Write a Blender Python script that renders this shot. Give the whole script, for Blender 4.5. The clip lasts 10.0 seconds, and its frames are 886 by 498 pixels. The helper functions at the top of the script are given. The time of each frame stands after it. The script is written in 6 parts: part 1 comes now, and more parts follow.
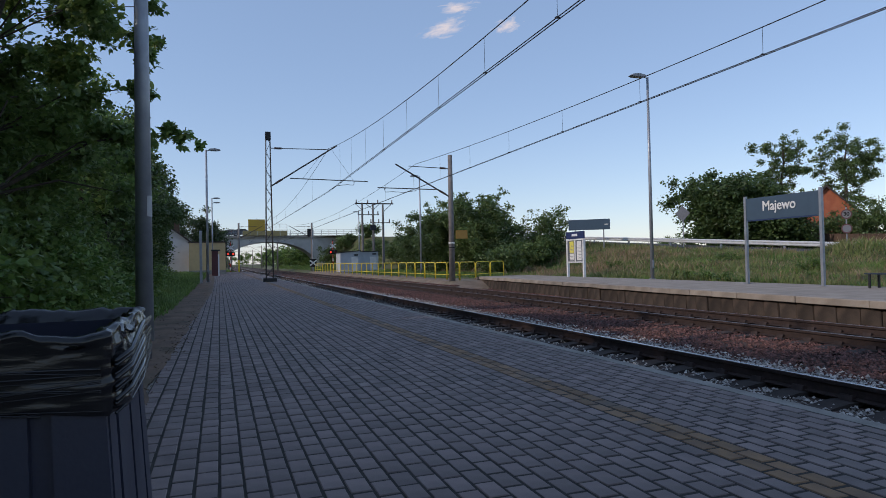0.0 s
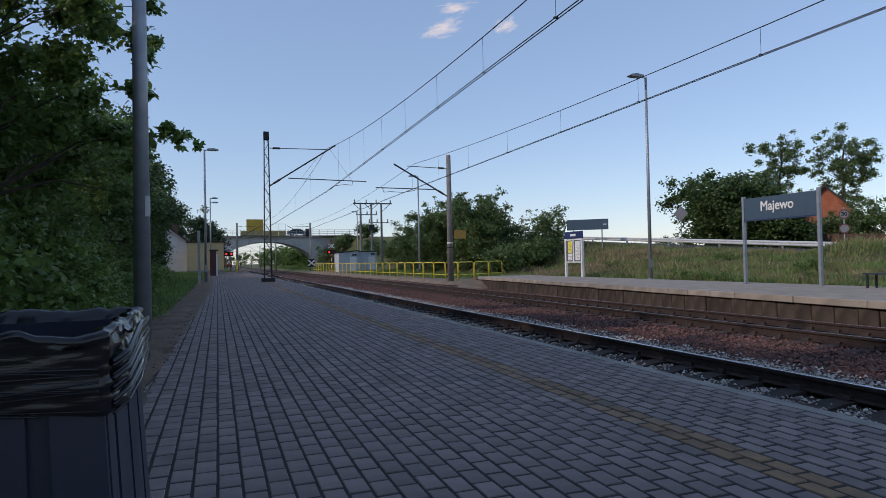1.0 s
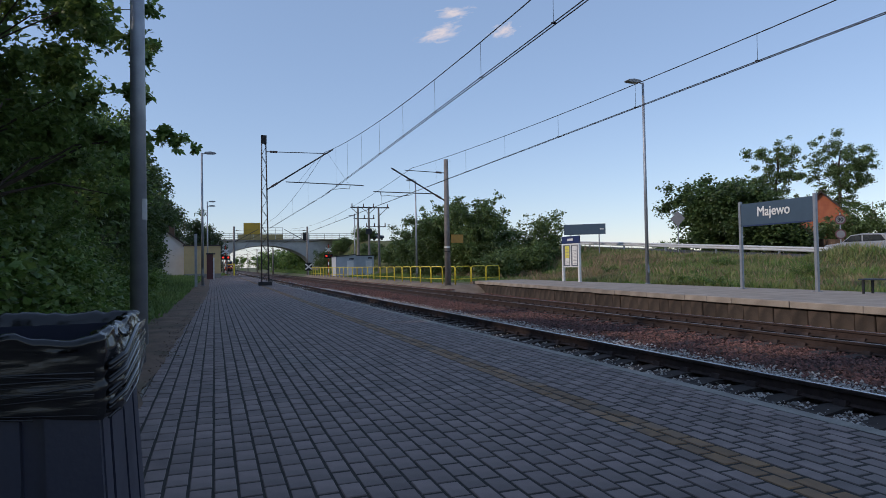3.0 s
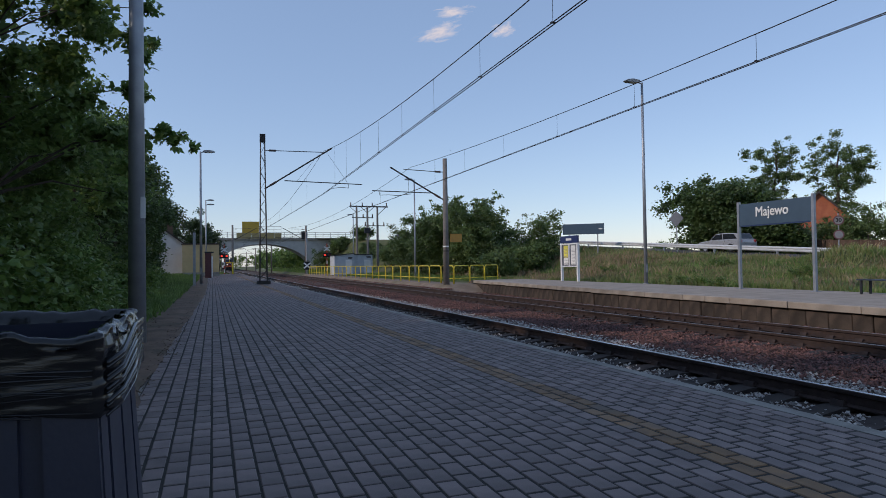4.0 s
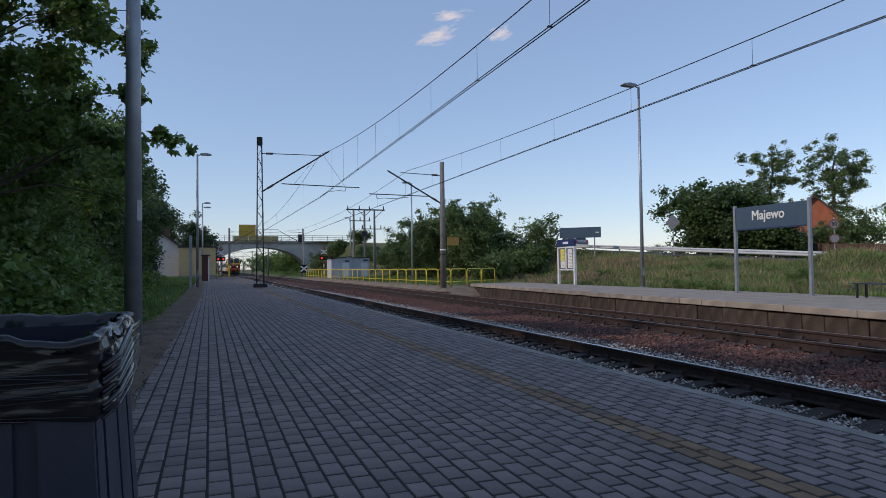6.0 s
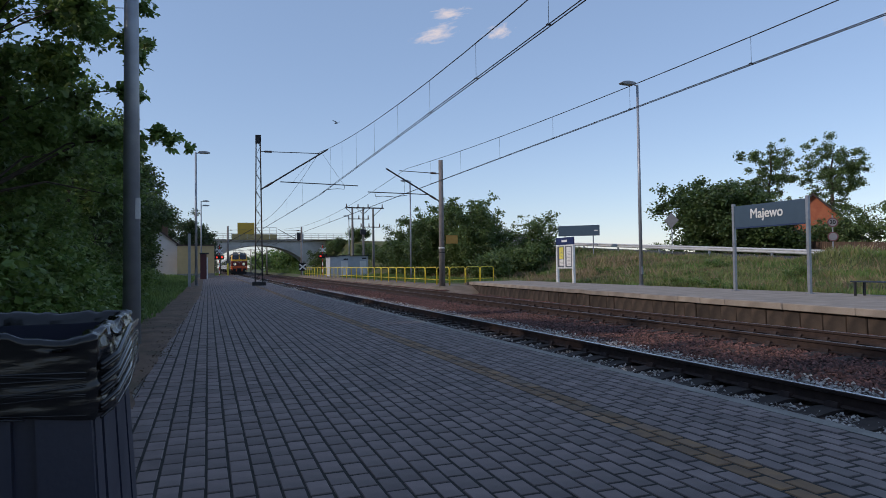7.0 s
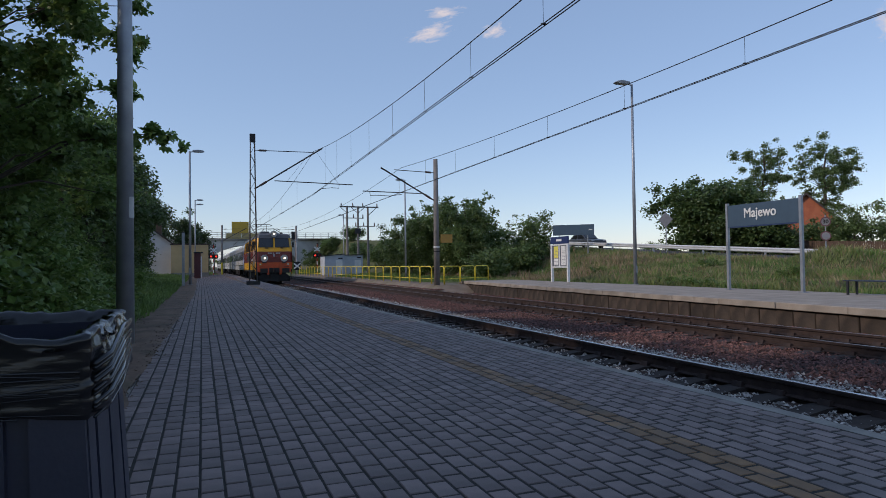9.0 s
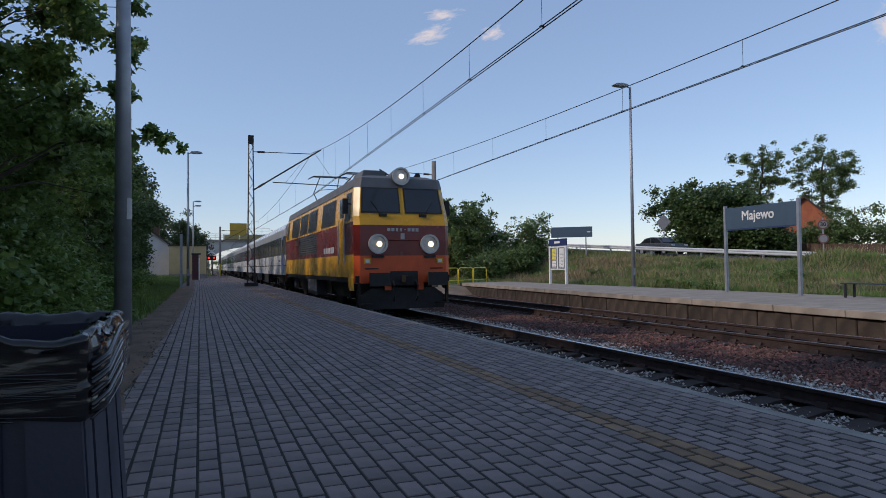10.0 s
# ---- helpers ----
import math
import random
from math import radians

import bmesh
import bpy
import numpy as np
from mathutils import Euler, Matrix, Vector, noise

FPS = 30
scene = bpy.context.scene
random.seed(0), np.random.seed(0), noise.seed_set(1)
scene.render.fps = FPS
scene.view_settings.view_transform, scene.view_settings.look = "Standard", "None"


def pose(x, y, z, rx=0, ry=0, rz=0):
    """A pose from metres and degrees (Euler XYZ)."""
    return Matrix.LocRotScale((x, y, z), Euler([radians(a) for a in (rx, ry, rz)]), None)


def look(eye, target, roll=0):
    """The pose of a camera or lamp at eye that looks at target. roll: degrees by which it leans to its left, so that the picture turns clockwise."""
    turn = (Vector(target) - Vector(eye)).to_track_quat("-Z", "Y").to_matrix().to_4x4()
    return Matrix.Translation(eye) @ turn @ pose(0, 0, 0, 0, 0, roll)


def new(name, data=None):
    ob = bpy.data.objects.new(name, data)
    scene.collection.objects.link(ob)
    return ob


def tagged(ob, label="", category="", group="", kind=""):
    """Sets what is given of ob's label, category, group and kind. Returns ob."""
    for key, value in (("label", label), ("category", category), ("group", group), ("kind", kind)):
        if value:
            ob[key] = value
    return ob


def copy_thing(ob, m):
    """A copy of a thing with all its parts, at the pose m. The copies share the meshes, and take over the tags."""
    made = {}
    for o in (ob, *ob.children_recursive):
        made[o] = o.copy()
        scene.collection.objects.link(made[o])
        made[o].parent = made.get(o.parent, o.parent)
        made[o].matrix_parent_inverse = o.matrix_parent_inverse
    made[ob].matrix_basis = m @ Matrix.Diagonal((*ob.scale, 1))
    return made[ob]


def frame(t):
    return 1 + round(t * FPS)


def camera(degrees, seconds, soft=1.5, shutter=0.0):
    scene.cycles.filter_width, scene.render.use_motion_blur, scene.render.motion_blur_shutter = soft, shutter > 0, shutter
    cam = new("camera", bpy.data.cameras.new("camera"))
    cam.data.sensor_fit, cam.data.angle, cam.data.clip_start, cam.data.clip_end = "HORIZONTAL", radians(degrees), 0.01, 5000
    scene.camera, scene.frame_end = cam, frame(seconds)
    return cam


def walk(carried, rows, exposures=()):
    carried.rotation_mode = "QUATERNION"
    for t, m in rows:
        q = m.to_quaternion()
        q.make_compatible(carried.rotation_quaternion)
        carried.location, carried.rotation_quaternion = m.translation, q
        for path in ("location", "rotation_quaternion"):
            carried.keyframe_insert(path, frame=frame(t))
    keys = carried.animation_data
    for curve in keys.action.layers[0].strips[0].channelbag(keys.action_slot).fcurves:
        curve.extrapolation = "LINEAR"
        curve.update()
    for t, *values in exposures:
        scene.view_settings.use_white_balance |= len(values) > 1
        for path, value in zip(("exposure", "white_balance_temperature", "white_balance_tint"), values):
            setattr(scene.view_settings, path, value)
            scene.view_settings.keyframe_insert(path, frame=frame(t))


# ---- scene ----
EYE = (0.0, 0.0, 1.03)


def aim(yaw, pitch, roll):
    """Camera pose: yaw to the right of the track direction, pitch up, roll to the right, in degrees."""
    y, p = radians(yaw), radians(pitch)
    way = Vector((math.sin(y) * math.cos(p), math.cos(y) * math.cos(p), math.sin(p)))
    return look(EYE, Vector(EYE) + way, -roll)


cam = camera(70, 10.0, soft=0.6)
HELD = [  # seconds, yaw, pitch, roll
    (0, 19.499, 1.003, 1.170),
    (0.5, 19.712, 1.121, 1.100),
    (1, 19.643, 0.997, 1.170),
    (1.5, 19.673, 1.226, 1.067),
    (2, 19.723, 1.347, 1.124),
    (2.5, 19.821, 1.393, 1.071),
    (4, 20.020, 1.307, 0.818),
    (4.5, 20.147, 1.577, 0.756),
    (5, 20.315, 1.560, 0.687),
    (5.5, 20.291, 1.626, 0.756),
    (7, 20.405, 1.432, 0.756),
    (7.5, 20.664, 1.327, 0.768),
    (8, 20.740, 1.311, 0.751),
    (8.5, 20.804, 1.266, 0.753),
    (9, 20.876, 1.348, 0.755),
    (9.5, 20.921, 1.482, 0.714),
    (10, 21.040, 1.521, 0.635),
]
walk(cam, [(t, aim(a, b, c)) for t, a, b, c in HELD], exposures=[(0, 0.0, 6750, 18), (2.5, 0.0, 6750, 18), (4.5, -0.05, 6750, 18), (10, -0.05, 6750, 18)])

# ---- light: low sun beyond the trees beside the platform ----
SUN_AZ, SUN_EL = radians(-93), radians(33)       # azimuth from +y towards +x
world = bpy.data.worlds.new("world")
scene.world = world
world.use_nodes = True
wn, wl = world.node_tree.nodes, world.node_tree.links
sky = wn.new("ShaderNodeTexSky")
sky.sky_type, sky.sun_disc = "NISHITA", False
sky.sun_elevation, sky.sun_rotation = SUN_EL, SUN_AZ
sky.air_density, sky.dust_density, sky.ozone_density = 1.0, 0.2, 1.9
wn["Background"].inputs["Strength"].default_value = 0.16
haze = wn.new("ShaderNodeMix")                   # thin even haze over the clear sky
haze.data_type = "RGBA"
haze.inputs["Factor"].default_value = 0.45
haze.inputs["B"].default_value = (1.85, 3.0, 4.7, 1.0)
wl.new(sky.outputs["Color"], haze.inputs["A"])
wl.new(haze.outputs["Result"], wn["Background"].inputs["Color"])
sun = new("sun", bpy.data.lights.new("sun", "SUN"))
sun.data.energy, sun.data.angle, sun.data.color = 2.0, radians(1.5), (1.0, 0.9, 0.76)
to_sun = Vector((math.sin(SUN_AZ) * math.cos(SUN_EL), math.cos(SUN_AZ) * math.cos(SUN_EL), math.sin(SUN_EL)))
sun.matrix_world = look(to_sun * 50, (0, 0, 0))


# ---- materials ----
def rgb(c, k=1.0):
    return (c[0] * k, c[1] * k, c[2] * k, 1.0)


def mat(name, c1, c2=None, rough=0.7, metal=0.0, scale=6.0, fine=60.0, bump=0.15, var=0.0, spec=0.4, island=0.0,
        streak=(1, 1, 1), glow=None, power=0.0, stain=None, stain_scale=0.8, stain_amount=0.4):
    """Two-scale noise material in metres; var: brightness change per object, island: per loose piece."""
    m = bpy.data.materials.new(name)
    m.use_nodes = True
    n, l = m.node_tree.nodes, m.node_tree.links
    p = n["Principled BSDF"]
    p.inputs["Metallic"].default_value = metal
    p.inputs["Specular IOR Level"].default_value = spec
    c2 = c2 or tuple(v * 0.7 for v in c1)
    tc = n.new("ShaderNodeTexCoord")
    mp = n.new("ShaderNodeMapping")
    mp.inputs["Scale"].default_value = streak
    l.new(tc.outputs["Object"], mp.inputs["Vector"])
    a, b = n.new("ShaderNodeTexNoise"), n.new("ShaderNodeTexNoise")
    a.inputs["Scale"].default_value, a.inputs["Detail"].default_value = scale, 6
    b.inputs["Scale"].default_value, b.inputs["Detail"].default_value = fine, 4
    l.new(mp.outputs["Vector"], a.inputs["Vector"])
    l.new(mp.outputs["Vector"], b.inputs["Vector"])
    add = n.new("ShaderNodeMath")
    add.operation = "MULTIPLY_ADD"
    l.new(b.outputs["Fac"], add.inputs[0])
    add.inputs[1].default_value = 0.45
    l.new(a.outputs["Fac"], add.inputs[2])
    ramp = n.new("ShaderNodeMapRange")
    ramp.inputs["From Min"].default_value, ramp.inputs["From Max"].default_value = 0.5, 0.95
    l.new(add.outputs[0], ramp.inputs["Value"])
    mix = n.new("ShaderNodeMix")
    mix.data_type = "RGBA"
    mix.inputs["A"].default_value, mix.inputs["B"].default_value = rgb(c1), rgb(c2)
    l.new(ramp.outputs["Result"], mix.inputs["Factor"])
    col = mix.outputs["Result"]
    if stain:
        s = n.new("ShaderNodeTexNoise")
        s.inputs["Scale"].default_value, s.inputs["Detail"].default_value = stain_scale, 5
        l.new(tc.outputs["Object"], s.inputs["Vector"])
        r = n.new("ShaderNodeMapRange")
        r.inputs["From Min"].default_value, r.inputs["From Max"].default_value = 0.5, 0.72
        r.inputs["To Max"].default_value = stain_amount
        l.new(s.outputs["Fac"], r.inputs["Value"])
        x = n.new("ShaderNodeMix")
        x.data_type = "RGBA"
        l.new(r.outputs["Result"], x.inputs["Factor"])
        l.new(col, x.inputs["A"])
        x.inputs["B"].default_value = rgb(stain)
        col = x.outputs["Result"]
    for amount, source in ((var, "obj"), (island, "isl")):
        if not amount:
            continue
        if source == "obj":
            g = n.new("ShaderNodeObjectInfo")
            out = g.outputs["Random"]
        else:
            g = n.new("ShaderNodeNewGeometry")
            out = g.outputs["Random Per Island"]
        r = n.new("ShaderNodeMapRange")
        r.inputs["To Min"].default_value, r.inputs["To Max"].default_value = 1 - amount, 1 + amount
        l.new(out, r.inputs["Value"])
        h = n.new("ShaderNodeHueSaturation")
        l.new(r.outputs["Result"], h.inputs["Value"])
        l.new(col, h.inputs["Color"])
        col = h.outputs["Color"]
    l.new(col, p.inputs["Base Color"])
    rr = n.new("ShaderNodeMapRange")
    rr.inputs["To Min"].default_value, rr.inputs["To Max"].default_value = max(0.03, rough - 0.12), min(1, rough + 0.12)
    l.new(a.outputs["Fac"], rr.inputs["Value"])
    l.new(rr.outputs["Result"], p.inputs["Roughness"])
    if bump:
        bp = n.new("ShaderNodeBump")
        bp.inputs["Strength"].default_value, bp.inputs["Distance"].default_value = bump, 0.01
        l.new(add.outputs[0], bp.inputs["Height"])
        l.new(bp.outputs["Normal"], p.inputs["Normal"])
    if glow:
        p.inputs["Emission Color"].default_value = rgb(glow)
        p.inputs["Emission Strength"].default_value = power
    return m


def leafmat(name, c1, c2, thru=0.35):
    m = bpy.data.materials.new(name)
    m.use_nodes = True
    n, l = m.node_tree.nodes, m.node_tree.links
    p = n["Principled BSDF"]
    g = n.new("ShaderNodeNewGeometry")
    mix = n.new("ShaderNodeMix")
    mix.data_type = "RGBA"
    mix.inputs["A"].default_value, mix.inputs["B"].default_value = rgb(c1), rgb(c2)
    l.new(g.outputs["Random Per Island"], mix.inputs["Factor"])
    tc = n.new("ShaderNodeTexCoord")
    ns = n.new("ShaderNodeTexNoise")
    ns.inputs["Scale"].default_value = 0.9
    l.new(tc.outputs["Object"], ns.inputs["Vector"])
    mr = n.new("ShaderNodeMapRange")
    mr.inputs["From Min"].default_value, mr.inputs["From Max"].default_value = 0.3, 0.7
    mr.inputs["To Min"].default_value, mr.inputs["To Max"].default_value = 0.65, 1.35
    l.new(ns.outputs["Fac"], mr.inputs["Value"])
    h = n.new("ShaderNodeHueSaturation")
    l.new(mr.outputs["Result"], h.inputs["Value"])
    l.new(mix.outputs["Result"], h.inputs["Color"])
    l.new(h.outputs["Color"], p.inputs["Base Color"])
    p.inputs["Roughness"].default_value = 0.42
    p.inputs["Specular IOR Level"].default_value = 0.55
    t = n.new("ShaderNodeBsdfTranslucent")
    l.new(h.outputs["Color"], t.inputs["Color"])
    ms = n.new("ShaderNodeMixShader")
    ms.inputs["Fac"].default_value = thru
    l.new(p.outputs[0], ms.inputs[1])
    l.new(t.outputs[0], ms.inputs[2])
    l.new(ms.outputs[0], n["Material Output"].inputs["Surface"])
    return m


def glassmat(name, tint, rough=0.05):
    return mat(name, tint, tuple(v * 0.8 for v in tint), rough=rough, spec=0.7, bump=0.0, scale=2)


M = dict(
    paver=mat("grey_paver", (0.226, 0.17, 0.156), (0.15, 0.115, 0.108), 0.73, scale=5, fine=160, bump=0.35, spec=0.5, island=0.2, stain=(0.16, 0.15, 0.14), stain_amount=0.35),
    paver_yellow=mat("worn_yellow_paver", (0.27, 0.155, 0.07), (0.175, 0.112, 0.075), 0.8, scale=9, fine=160, bump=0.35, island=0.25, stain=(0.18, 0.145, 0.12), stain_scale=2.5, stain_amount=0.9),
    joint=mat("sandy_joint", (0.034, 0.03, 0.027), (0.021, 0.02, 0.017), 0.95, scale=10, bump=0.4),
    concrete=mat("weathered_concrete", (0.34, 0.315, 0.28), (0.2, 0.185, 0.165), 0.85, scale=3, fine=60, bump=0.4, var=0.12, stain=(0.1, 0.085, 0.07), stain_amount=0.55),
    concrete_pale=mat("pale_concrete", (0.36, 0.31, 0.26), (0.24, 0.205, 0.172), 0.85, scale=2, fine=70, bump=0.3, var=0.1, stain=(0.2, 0.18, 0.16), stain_amount=0.4),
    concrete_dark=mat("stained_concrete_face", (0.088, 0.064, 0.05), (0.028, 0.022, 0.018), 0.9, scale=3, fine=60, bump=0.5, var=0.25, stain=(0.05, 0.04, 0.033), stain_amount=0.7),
    soil=mat("brown_soil", (0.2, 0.125, 0.085), (0.095, 0.063, 0.045), 0.95, scale=2.2, fine=30, bump=0.8, stain=(0.07, 0.07, 0.035), stain_scale=1.1, stain_amount=0.5),
    ground=mat("grassy_ground", (0.06, 0.08, 0.028), (0.1, 0.095, 0.045), 0.95, scale=0.7, fine=14, bump=0.6),
    ballast=mat("rusty_ballast", (0.09, 0.058, 0.045), (0.045, 0.032, 0.027), 0.95, scale=12, fine=45, bump=1.0),
    stone_brown=mat("rusty_ballast_stone", (0.18, 0.088, 0.073), (0.07, 0.036, 0.033), 0.9, scale=14, bump=0.3, island=0.7),
    stone_white=mat("pale_ballast_stone", (0.5, 0.46, 0.42), (0.28, 0.26, 0.24), 0.9, scale=16, bump=0.3, island=0.55),
    rail=mat("rusty_rail", (0.06, 0.039, 0.034), (0.034, 0.023, 0.021), 0.7, 0.2, scale=8, bump=0.3),
    railtop=mat("polished_rail_head", (0.52, 0.52, 0.54), (0.42, 0.42, 0.44), 0.28, 1.0, scale=5, fine=200, bump=0.03, streak=(1, 0.05, 1)),
    railworn=mat("dull_worn_rail_head", (0.2, 0.16, 0.155), (0.12, 0.09, 0.085), 0.42, 0.7, scale=5, fine=120, bump=0.05, streak=(1, 0.05, 1)),
    sleeper=mat("oily_concrete_sleeper", (0.05, 0.037, 0.031), (0.028, 0.022, 0.02), 0.9, scale=5, bump=0.4, var=0.2),
    galv=mat("galvanised_steel", (0.36, 0.38, 0.41), (0.27, 0.29, 0.32), 0.5, 0.55, scale=4, fine=90, bump=0.05),
    darksteel=mat("dark_painted_steel", (0.04, 0.042, 0.045), (0.025, 0.025, 0.03), 0.6, 0.3, scale=6, bump=0.1),
    maststeel=mat("weathered_mast_steel", (0.075, 0.07, 0.068), (0.045, 0.04, 0.04), 0.7, 0.3, scale=6, bump=0.15),
    wire=mat("dark_copper_wire", (0.035, 0.035, 0.04), (0.025, 0.025, 0.03), 0.6, 0.4, bump=0),
    insul=mat("brown_insulator", (0.1, 0.05, 0.035), (0.06, 0.035, 0.03), 0.3, bump=0),
    yellow=mat("yellow_paint", (0.74, 0.6, 0.055), (0.62, 0.48, 0.05), 0.5, scale=5, bump=0.05),
    signblue=mat("slate_blue_enamel", (0.06, 0.098, 0.14), (0.052, 0.086, 0.124), 0.4, scale=3, bump=0.02),
    white=mat("white_paint", (0.78, 0.78, 0.77), (0.66, 0.66, 0.65), 0.5, scale=4, bump=0.05),
    paper=mat("white_paper", (0.74, 0.74, 0.72), (0.66, 0.66, 0.64), 0.7, bump=0),
    paper_y=mat("yellow_timetable", (0.75, 0.68, 0.12), (0.68, 0.6, 0.1), 0.7, bump=0),
    ink=mat("grey_print", (0.22, 0.23, 0.26), (0.18, 0.18, 0.2), 0.7, bump=0),
    red=mat("red_paint", (0.5, 0.03, 0.025), (0.4, 0.03, 0.02), 0.5, bump=0.05),
    black=mat("matt_black", (0.018, 0.018, 0.02), (0.012, 0.012, 0.013), 0.65, bump=0.1),
    redlamp=mat("lit_red_lamp", (0.8, 0.03, 0.02), None, 0.3, bump=0, glow=(1.0, 0.06, 0.03), power=0.9),
    dullred=mat("dull_red_lens", (0.12, 0.015, 0.012), None, 0.25, bump=0),
    bin=mat("dark_blue_grey_plastic", (0.03, 0.034, 0.056), (0.024, 0.027, 0.046), 0.36, scale=4, fine=120, bump=0.08),
    bag=mat("black_plastic_film", (0.012, 0.012, 0.014), (0.009, 0.009, 0.011), 0.2, scale=7, fine=22, bump=0.12, spec=0.5, streak=(1, 1, 5)),
    lampglass=mat("lamp_diffuser", (0.6, 0.6, 0.58), (0.5, 0.5, 0.5), 0.3, bump=0),
    asphalt=mat("asphalt", (0.06, 0.06, 0.06), (0.045, 0.045, 0.046), 0.9, scale=3, fine=90, bump=0.4),
    ochre=mat("ochre_render", (0.6, 0.44, 0.23), (0.5, 0.37, 0.19), 0.85, scale=1.5, fine=40, bump=0.15),
    whitewall=mat("white_render", (0.68, 0.68, 0.68), (0.58, 0.58, 0.58), 0.85, scale=1.5, fine=40, bump=0.15),
    brickwall=mat("red_brick_wall", (0.4, 0.13, 0.065), (0.3, 0.09, 0.05), 0.9, scale=2, fine=25, bump=0.3),
    roof=mat("dark_tile_roof", (0.075, 0.055, 0.05), (0.05, 0.04, 0.038), 0.8, scale=4, bump=0.3),
    shed=mat("pale_grey_sheet", (0.5, 0.53, 0.57), (0.42, 0.45, 0.49), 0.5, scale=2, bump=0.05),
    wood=mat("brown_fence_wood", (0.12, 0.075, 0.05), (0.08, 0.05, 0.035), 0.85, scale=3, bump=0.3, var=0.2),
    bark=mat("grey_brown_bark", (0.09, 0.07, 0.055), (0.05, 0.04, 0.032), 0.95, scale=8, fine=40, bump=0.8, streak=(1, 1, 0.3)),
    kioskred=mat("dark_red_panel", (0.1, 0.03, 0.035), (0.08, 0.025, 0.03), 0.5, bump=0.05),
    dullrim=mat("faded_red_rim", (0.14, 0.06, 0.065), (0.12, 0.055, 0.06), 0.5, bump=0),
    facegrey=mat("dull_white_face", (0.4, 0.4, 0.4), (0.34, 0.34, 0.34), 0.5, bump=0),
    signback=mat("grey_sign_back", (0.15, 0.16, 0.185), (0.12, 0.13, 0.15), 0.6, 0.3, bump=0.05),
    bandblue=mat("dark_blue_band", (0.03, 0.05, 0.11), (0.025, 0.045, 0.1), 0.4, bump=0),
    leaf_near=leafmat("maple_leaf", (0.095, 0.17, 0.045), (0.2, 0.29, 0.08), 0.5),
    leaf_dark=leafmat("dark_leaf", (0.032, 0.062, 0.02), (0.055, 0.09, 0.026), 0.3),
    leaf_belt=leafmat("belt_leaf", (0.058, 0.1, 0.032), (0.105, 0.16, 0.048), 0.42),
    leaf_mid=leafmat("shrub_leaf", (0.08, 0.132, 0.042), (0.15, 0.21, 0.066), 0.38),
    leaf_low=leafmat("undergrowth_sunlit_leaf", (0.085, 0.165, 0.038), (0.19, 0.27, 0.065), 0.4),
    litter=mat("dry_leaf_litter", (0.14, 0.095, 0.062), (0.075, 0.052, 0.036), 0.95, scale=12, bump=0.2, island=0.5),
    grass_dry=leafmat("dry_grass", (0.26, 0.19, 0.11), (0.36, 0.27, 0.165), 0.35),
    grass=leafmat("meadow_grass", (0.14, 0.195, 0.06), (0.26, 0.255, 0.11), 0.35),
    grass_lush=leafmat("green_grass", (0.095, 0.175, 0.04), (0.17, 0.25, 0.07), 0.35),
)


# ---- building helpers ----
def thing(name, loc, label, category, group="", kind="", turn=0.0):
    ob = new(name)
    ob.matrix_world = pose(loc[0], loc[1], loc[2], 0, 0, turn)
    ob.empty_display_size = 0.2
    return tagged(ob, label, category, group, kind)


def part(name, bm, material, parent=None, label="", smooth=False, bevel=0.0, keep=False):
    """Link a bmesh as one mesh object under a thing or part."""
    if bevel:
        bmesh.ops.bevel(bm, geom=[e for e in bm.edges if len(e.link_faces) == 2 and e.calc_face_angle(0) > 0.6], offset=bevel,
                        segments=2, profile=0.6, affect="EDGES", clamp_overlap=True)
    me = bpy.data.meshes.new(name)
    bm.to_mesh(me)
    bm.free()
    me.materials.append(M[material] if isinstance(material, str) else material)
    if smooth:
        for f in me.polygons:
            f.use_smooth = True
    ob = new(name, me)
    if parent:
        ob.parent = parent
    return tagged(ob, label)


def box(x0, x1, y0, y1, z0, z1, bm=None):
    bm = bm or bmesh.new()
    v = [bm.verts.new(p) for p in ((x0, y0, z0), (x1, y0, z0), (x1, y1, z0), (x0, y1, z0), (x0, y0, z1), (x1, y0, z1), (x1, y1, z1), (x0, y1, z1))]
    for f in ((0, 3, 2, 1), (4, 5, 6, 7), (0, 1, 5, 4), (1, 2, 6, 5), (2, 3, 7, 6), (3, 0, 4, 7)):
        bm.faces.new([v[i] for i in f])
    return bm


def tube(p0, p1, r0, r1=None, n=10, bm=None):
    bm = bm or bmesh.new()
    r1 = r0 if r1 is None else r1
    p0, p1 = Vector(p0), Vector(p1)
    q = (p1 - p0).to_track_quat("Z", "Y")
    rings = []
    for p, r in ((p0, r0), (p1, r1)):
        rings.append([bm.verts.new(p + q @ Vector((r * math.cos(a), r * math.sin(a), 0))) for a in (2 * math.pi * (i + 0.5) / n for i in range(n))])
    for i in range(n):
        j = (i + 1) % n
        bm.faces.new((rings[0][i], rings[0][j], rings[1][j], rings[1][i]))
    bm.faces.new(rings[0][::-1])
    bm.faces.new(rings[1])
    return bm


